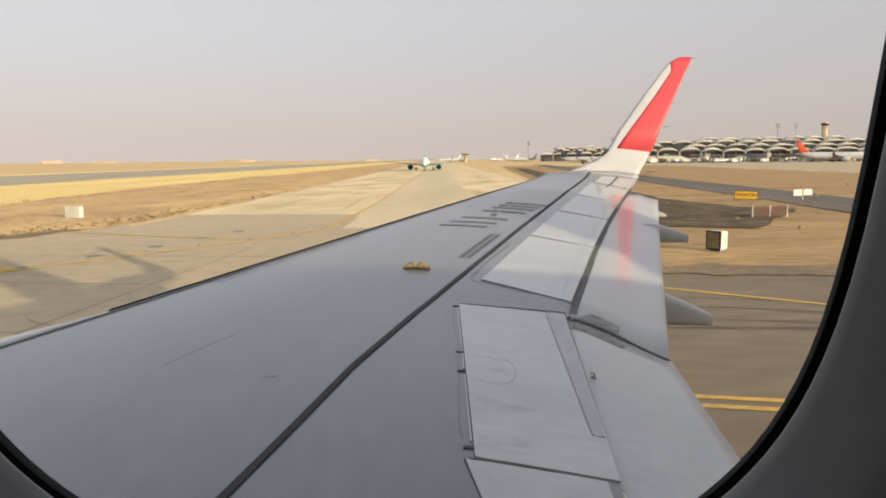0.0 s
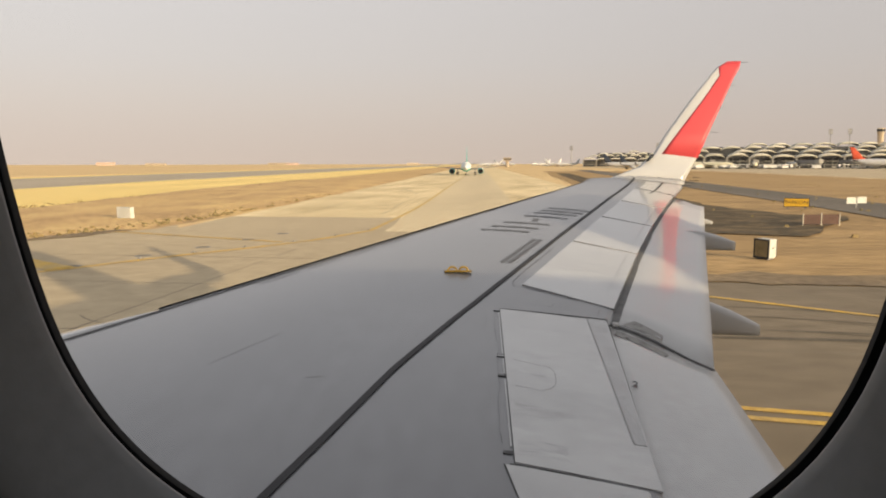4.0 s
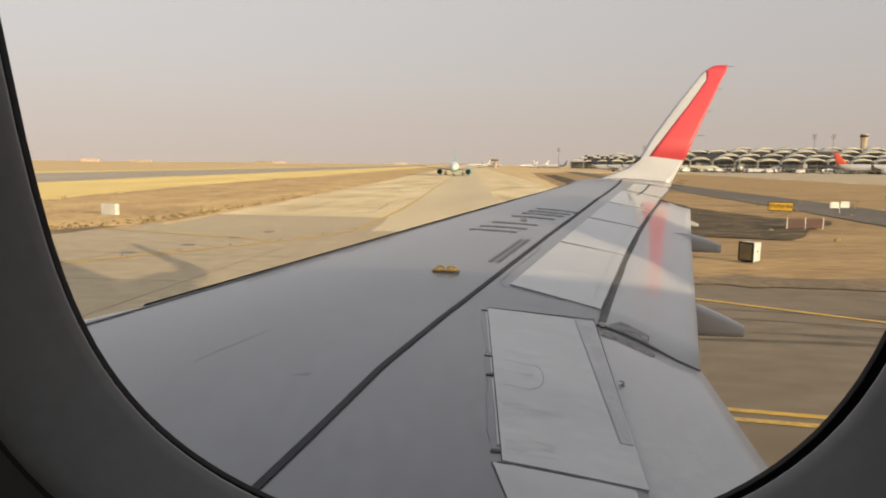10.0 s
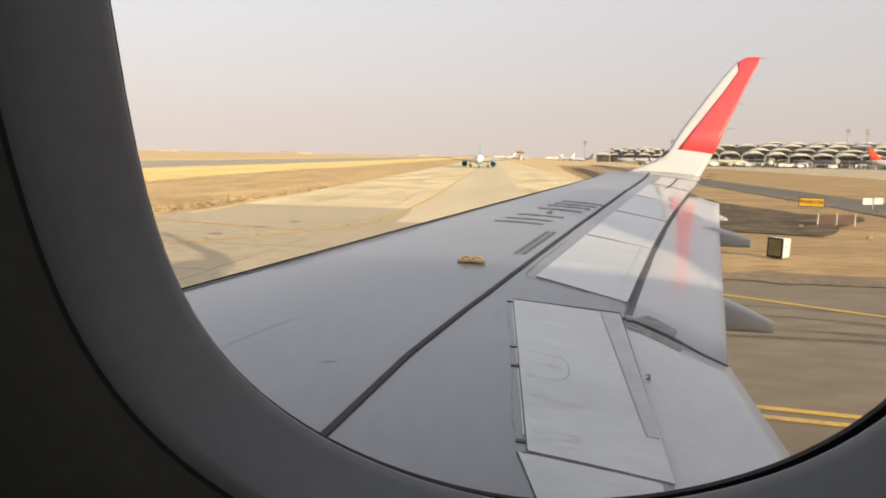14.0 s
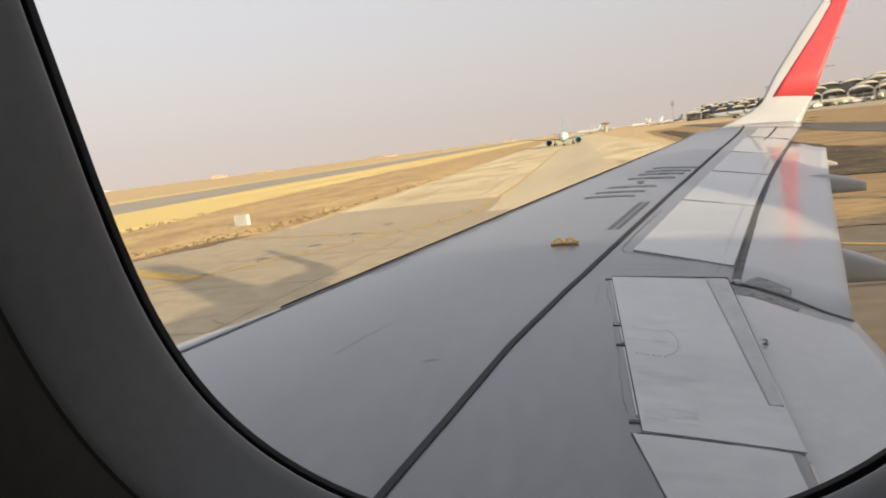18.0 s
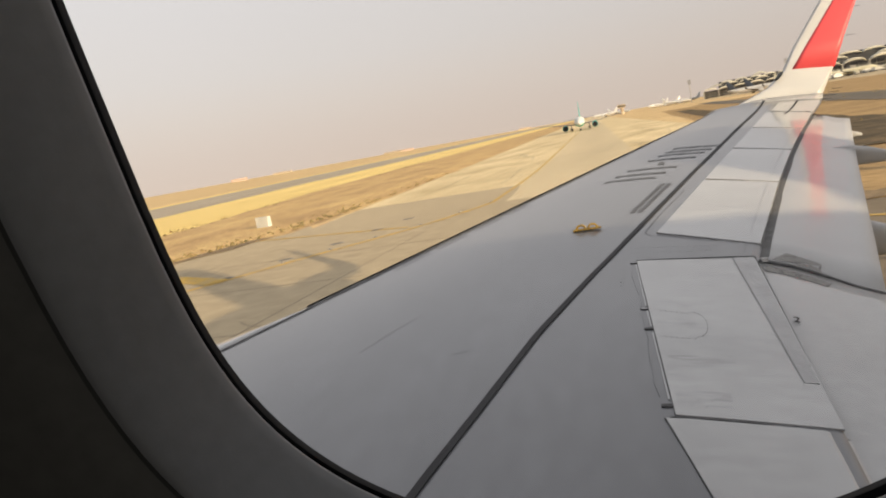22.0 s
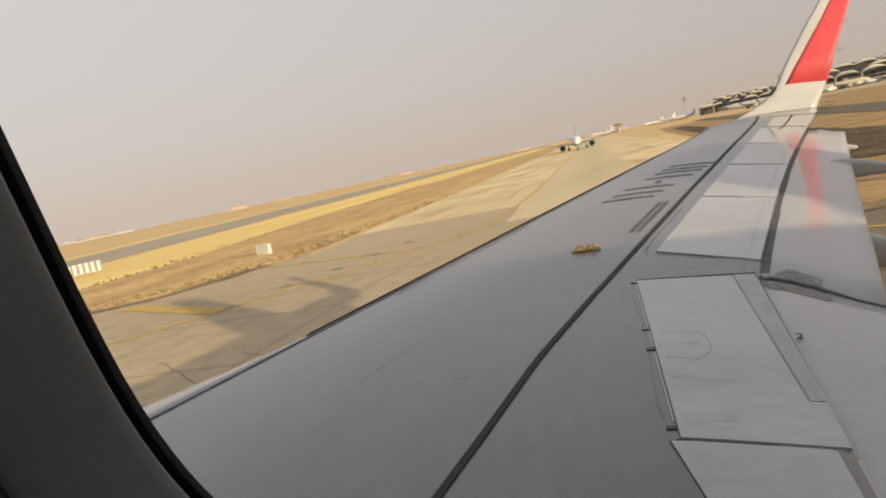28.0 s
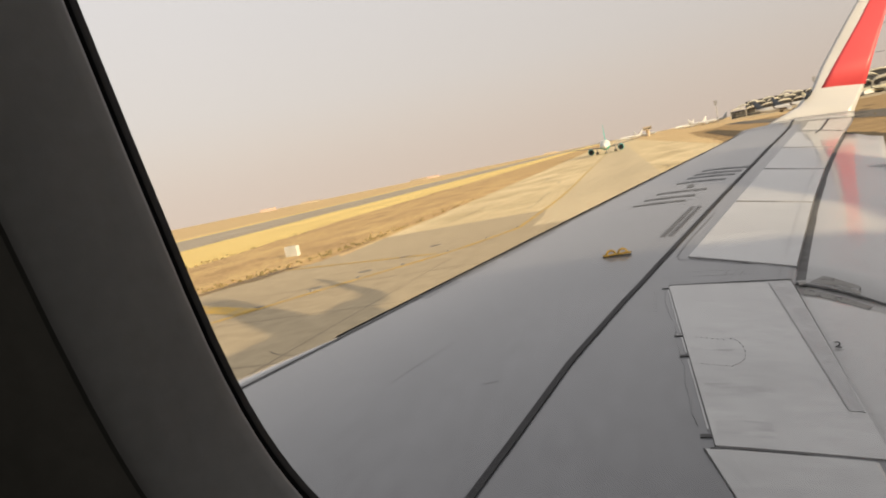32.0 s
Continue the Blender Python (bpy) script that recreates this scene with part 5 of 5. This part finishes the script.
def low_house(x, y, w, d, h, material, label):
    b = thing("building", label, "building", (x, y, 0.0), random.uniform(-15, 15), "distant low buildings")
    box("wall", (-w / 2, w / 2, -d / 2, d / 2, 0, h), material, b)
    box("roof", (-w / 2 - 0.4, w / 2 + 0.4, -d / 2 - 0.4, d / 2 + 0.4, h, h + 0.6), building_tan, b)
    n = max(3, int(w / 8))
    for k in range(n):
        cx = -w / 2 + w * (k + 0.5) / n
        box("window", (cx - w / n * 0.16, cx + w / n * 0.16, -d / 2 - 0.06, -d / 2 + 0.1, h * 0.5, h * 0.72), facade_dark, b)


for x, y, w, d, h, m_, lb in ((-1540, 2330, 60, 20, 10, building_pink, "pinkish low building on the horizon"), (-1330, 2300, 70, 18, 6, building_tan, "tan low building on the horizon"),
                              (-2400, 2500, 110, 30, 14, building_tan, "tan hangar on the horizon"), (-2750, 2560, 90, 26, 14, building_tan, "tan hangar on the horizon"),
                              (-900, 2500, 44, 16, 7, building_pink, "pinkish low building on the horizon"), (-480, 2700, 50, 14, 6, building_tan, "tan low building on the horizon"),
                              (150, 1700, 60, 16, 7, building_tan, "tan low building on the horizon"), (-1150, 3000, 90, 20, 8, building_tan, "tan low building on the horizon")):
    low_house(x, y, w, d, h, m_, lb)


# ---- signs by the taxiway ----
def box_sign(x, y, turn, w, h, label):
    s = thing("taxiway_sign", label, "sign", (x, y, 0.1), turn, "taxiway signs")
    box("cabinet", (-w / 2, w / 2, -0.22, 0.22, 0.12, h), sign_white, s, 0.03)
    for k in (-0.35, 0.35):
        box("foot", (k * w - 0.05, k * w + 0.05, -0.08, 0.08, -0.1, 0.14), steel_grey, s)
    return s


box_sign(-33.5, 52.5, -14, 1.5, 1.05, "white boxed taxiway sign seen from behind")
cab = thing("sign_cabinet", "white sign cabinet with a dark framed face on sand", "sign", (11.0, 34.3, 0.08), -50, "taxiway signs")
cab.scale = (0.86, 0.86, 0.86)
box("cabinet", (-0.44, 0.44, -0.38, 0.38, 0.08, 1.12), sign_white, cab, 0.03)
box("face", (-0.40, 0.40, -0.40, -0.37, 0.13, 1.07), face_bronze, cab, 0.01)
for x0, x1, z0, z1 in ((-0.46, -0.38, 0.06, 1.14), (0.38, 0.46, 0.06, 1.14), (-0.38, 0.38, 1.05, 1.14), (-0.38, 0.38, 0.06, 0.14)):
    box("frame", (x0, x1, -0.42, -0.36, z0, z1), black_line, cab, 0.008)
box("end_frame", (0.43, 0.455, -0.36, -0.31, 0.1, 1.1), steel_grey, cab)
box("end_frame", (0.43, 0.455, 0.31, 0.36, 0.1, 1.1), steel_grey, cab)
box("latch", (0.44, 0.465, -0.04, 0.04, 0.6, 0.68), black_line, cab)
for k in (-0.3, 0.3):
    box("foot", (k - 0.05, k + 0.05, -0.25, 0.25, -0.12, 0.1), steel_grey, cab)


def slat_board(x, y, turn):
    s = thing("striped_board", "low board of white and dark upright slats", "sign", (x, y, 0.1), turn, "striped boards")
    box("backing", (-2.2, 2.2, -0.04, 0.04, 0.15, 1.5), steel_grey, s)
    for k in range(6):
        box("slat", (-2.1 + 0.74 * k, -1.72 + 0.74 * k, -0.08, -0.03, 0.12, 1.55), sign_white, s, 0.01)
    for k in (-1.6, 1.6):
        box("post", (k - 0.05, k + 0.05, -0.05, 0.05, -0.1, 0.2), steel_grey, s)


slat_board(-75, 74, 40)


def brown_board(x, y, turn):
    b = thing("marker_board", "low brown board with white posts on sand", "sign", (x, y, 0.1), turn)
    for k in (-0.72, 0.72):
        box("panel", (k - 0.68, k + 0.68, -0.03, 0.03, 0.08, 0.80), board_brown, b, 0.01)
    for k in (-1.44, 0.0, 1.44):
        box("post", (k - 0.035, k + 0.035, -0.07, 0.0, -0.1, 0.90), roof_cream, b, 0.01)


brown_board(20.8, 53.4, 14)
small = thing("marker_plate", "pair of small white plates on a post", "sign", (32.2, 74.5, 0.1), 12)
box("plate", (-1.05, -0.08, -0.03, 0.03, 0.45, 1.1), sign_white, small, 0.01)
box("plate", (0.08, 1.05, -0.03, 0.03, 0.5, 1.15), sign_white, small, 0.01)
box("post", (-0.05, 0.05, -0.02, 0.06, -0.1, 0.9), steel_grey, small)

# the apron direction sign
apron = thing("apron_sign", "yellow apron sign with black letters on sand", "sign", (26.0, 73.2, 0.1), -18)
box("cabinet", (-1.15, 1.15, -0.12, 0.12, 0.15, 1.05), black_line, apron, 0.02)
face = box("face", (-1.08, 1.08, -0.135, -0.115, 0.22, 0.98), sign_yellow, apron)
for k in (-0.8, 0.8):
    box("foot", (k - 0.05, k + 0.05, -0.06, 0.06, -0.1, 0.2), steel_grey, apron)
letters = bpy.data.curves.new("apron_letters", "FONT")
letters.body, letters.size, letters.extrude, letters.align_x, letters.align_y = "APRON", 0.55, 0.004, "CENTER", "CENTER"
l_tmp = new("apron_letters_text", letters)
bpy.context.view_layer.update()
l_mesh = bpy.data.meshes.new_from_object(l_tmp)
bpy.data.objects.remove(l_tmp)
l_mesh.materials.append(black_line)
l_ob = new("lettering", l_mesh)
l_ob.parent, l_ob.matrix_basis = apron, pose(0.12, -0.142, 0.6, 90, 0, 0)
arrow = bmesh.new()
add_box(arrow, -0.95, -0.89, -0.145, -0.136, 0.36, 0.80)
for a in (-0.7, 0.7):
    add_box(arrow, -0.03, 0.03, -0.145, -0.136, -0.2, 0.0, 0, Matrix.Translation((-0.92, 0, 0.84)) @ Matrix.Rotation(a, 4, "Y"))
part("arrow", arrow, black_line, apron)

# dark inset covers in the paving
for x, y in ((-19.8, 32.2), (-18.5, 36.0), (-17.6, 40.1), (-16.8, 43.9), (-21.0, 28.3)):
    cover = thing("drain_cover", "small dark steel cover set in the paving", "cover", (x, y, 0.014), 0, "paving covers")
    part("frame", tube(bmesh.new(), (0, 0, 0), (0, 0, 0.012), 0.42, 0.42, 14), steel_grey, cover)
    part("lid", tube(bmesh.new(), (0, 0, 0.004), (0, 0, 0.018), 0.36, 0.34, 14), joint_dark, cover)

# inset lights along the turn-off line
for x, y in ((-18.9, 31.0), (-17.4, 33.6), (-15.7, 36.2), (-13.9, 39.2), (-12.4, 43.0), (-11.2, 47.0)):
    lamp = thing("taxiway_light", "small grey inset taxiway light", "light fitting", (x - 0.5, y + 0.2, 0.03), 0, "taxiway lights")
    part("lens", tube(bmesh.new(), (0, 0, 0), (0, 0, 0.06), 0.055, 0.035, 10), column_grey, lamp)
    part("base", tube(bmesh.new(), (0, 0, -0.01), (0, 0, 0.012), 0.13, 0.12, 10), steel_grey, lamp)
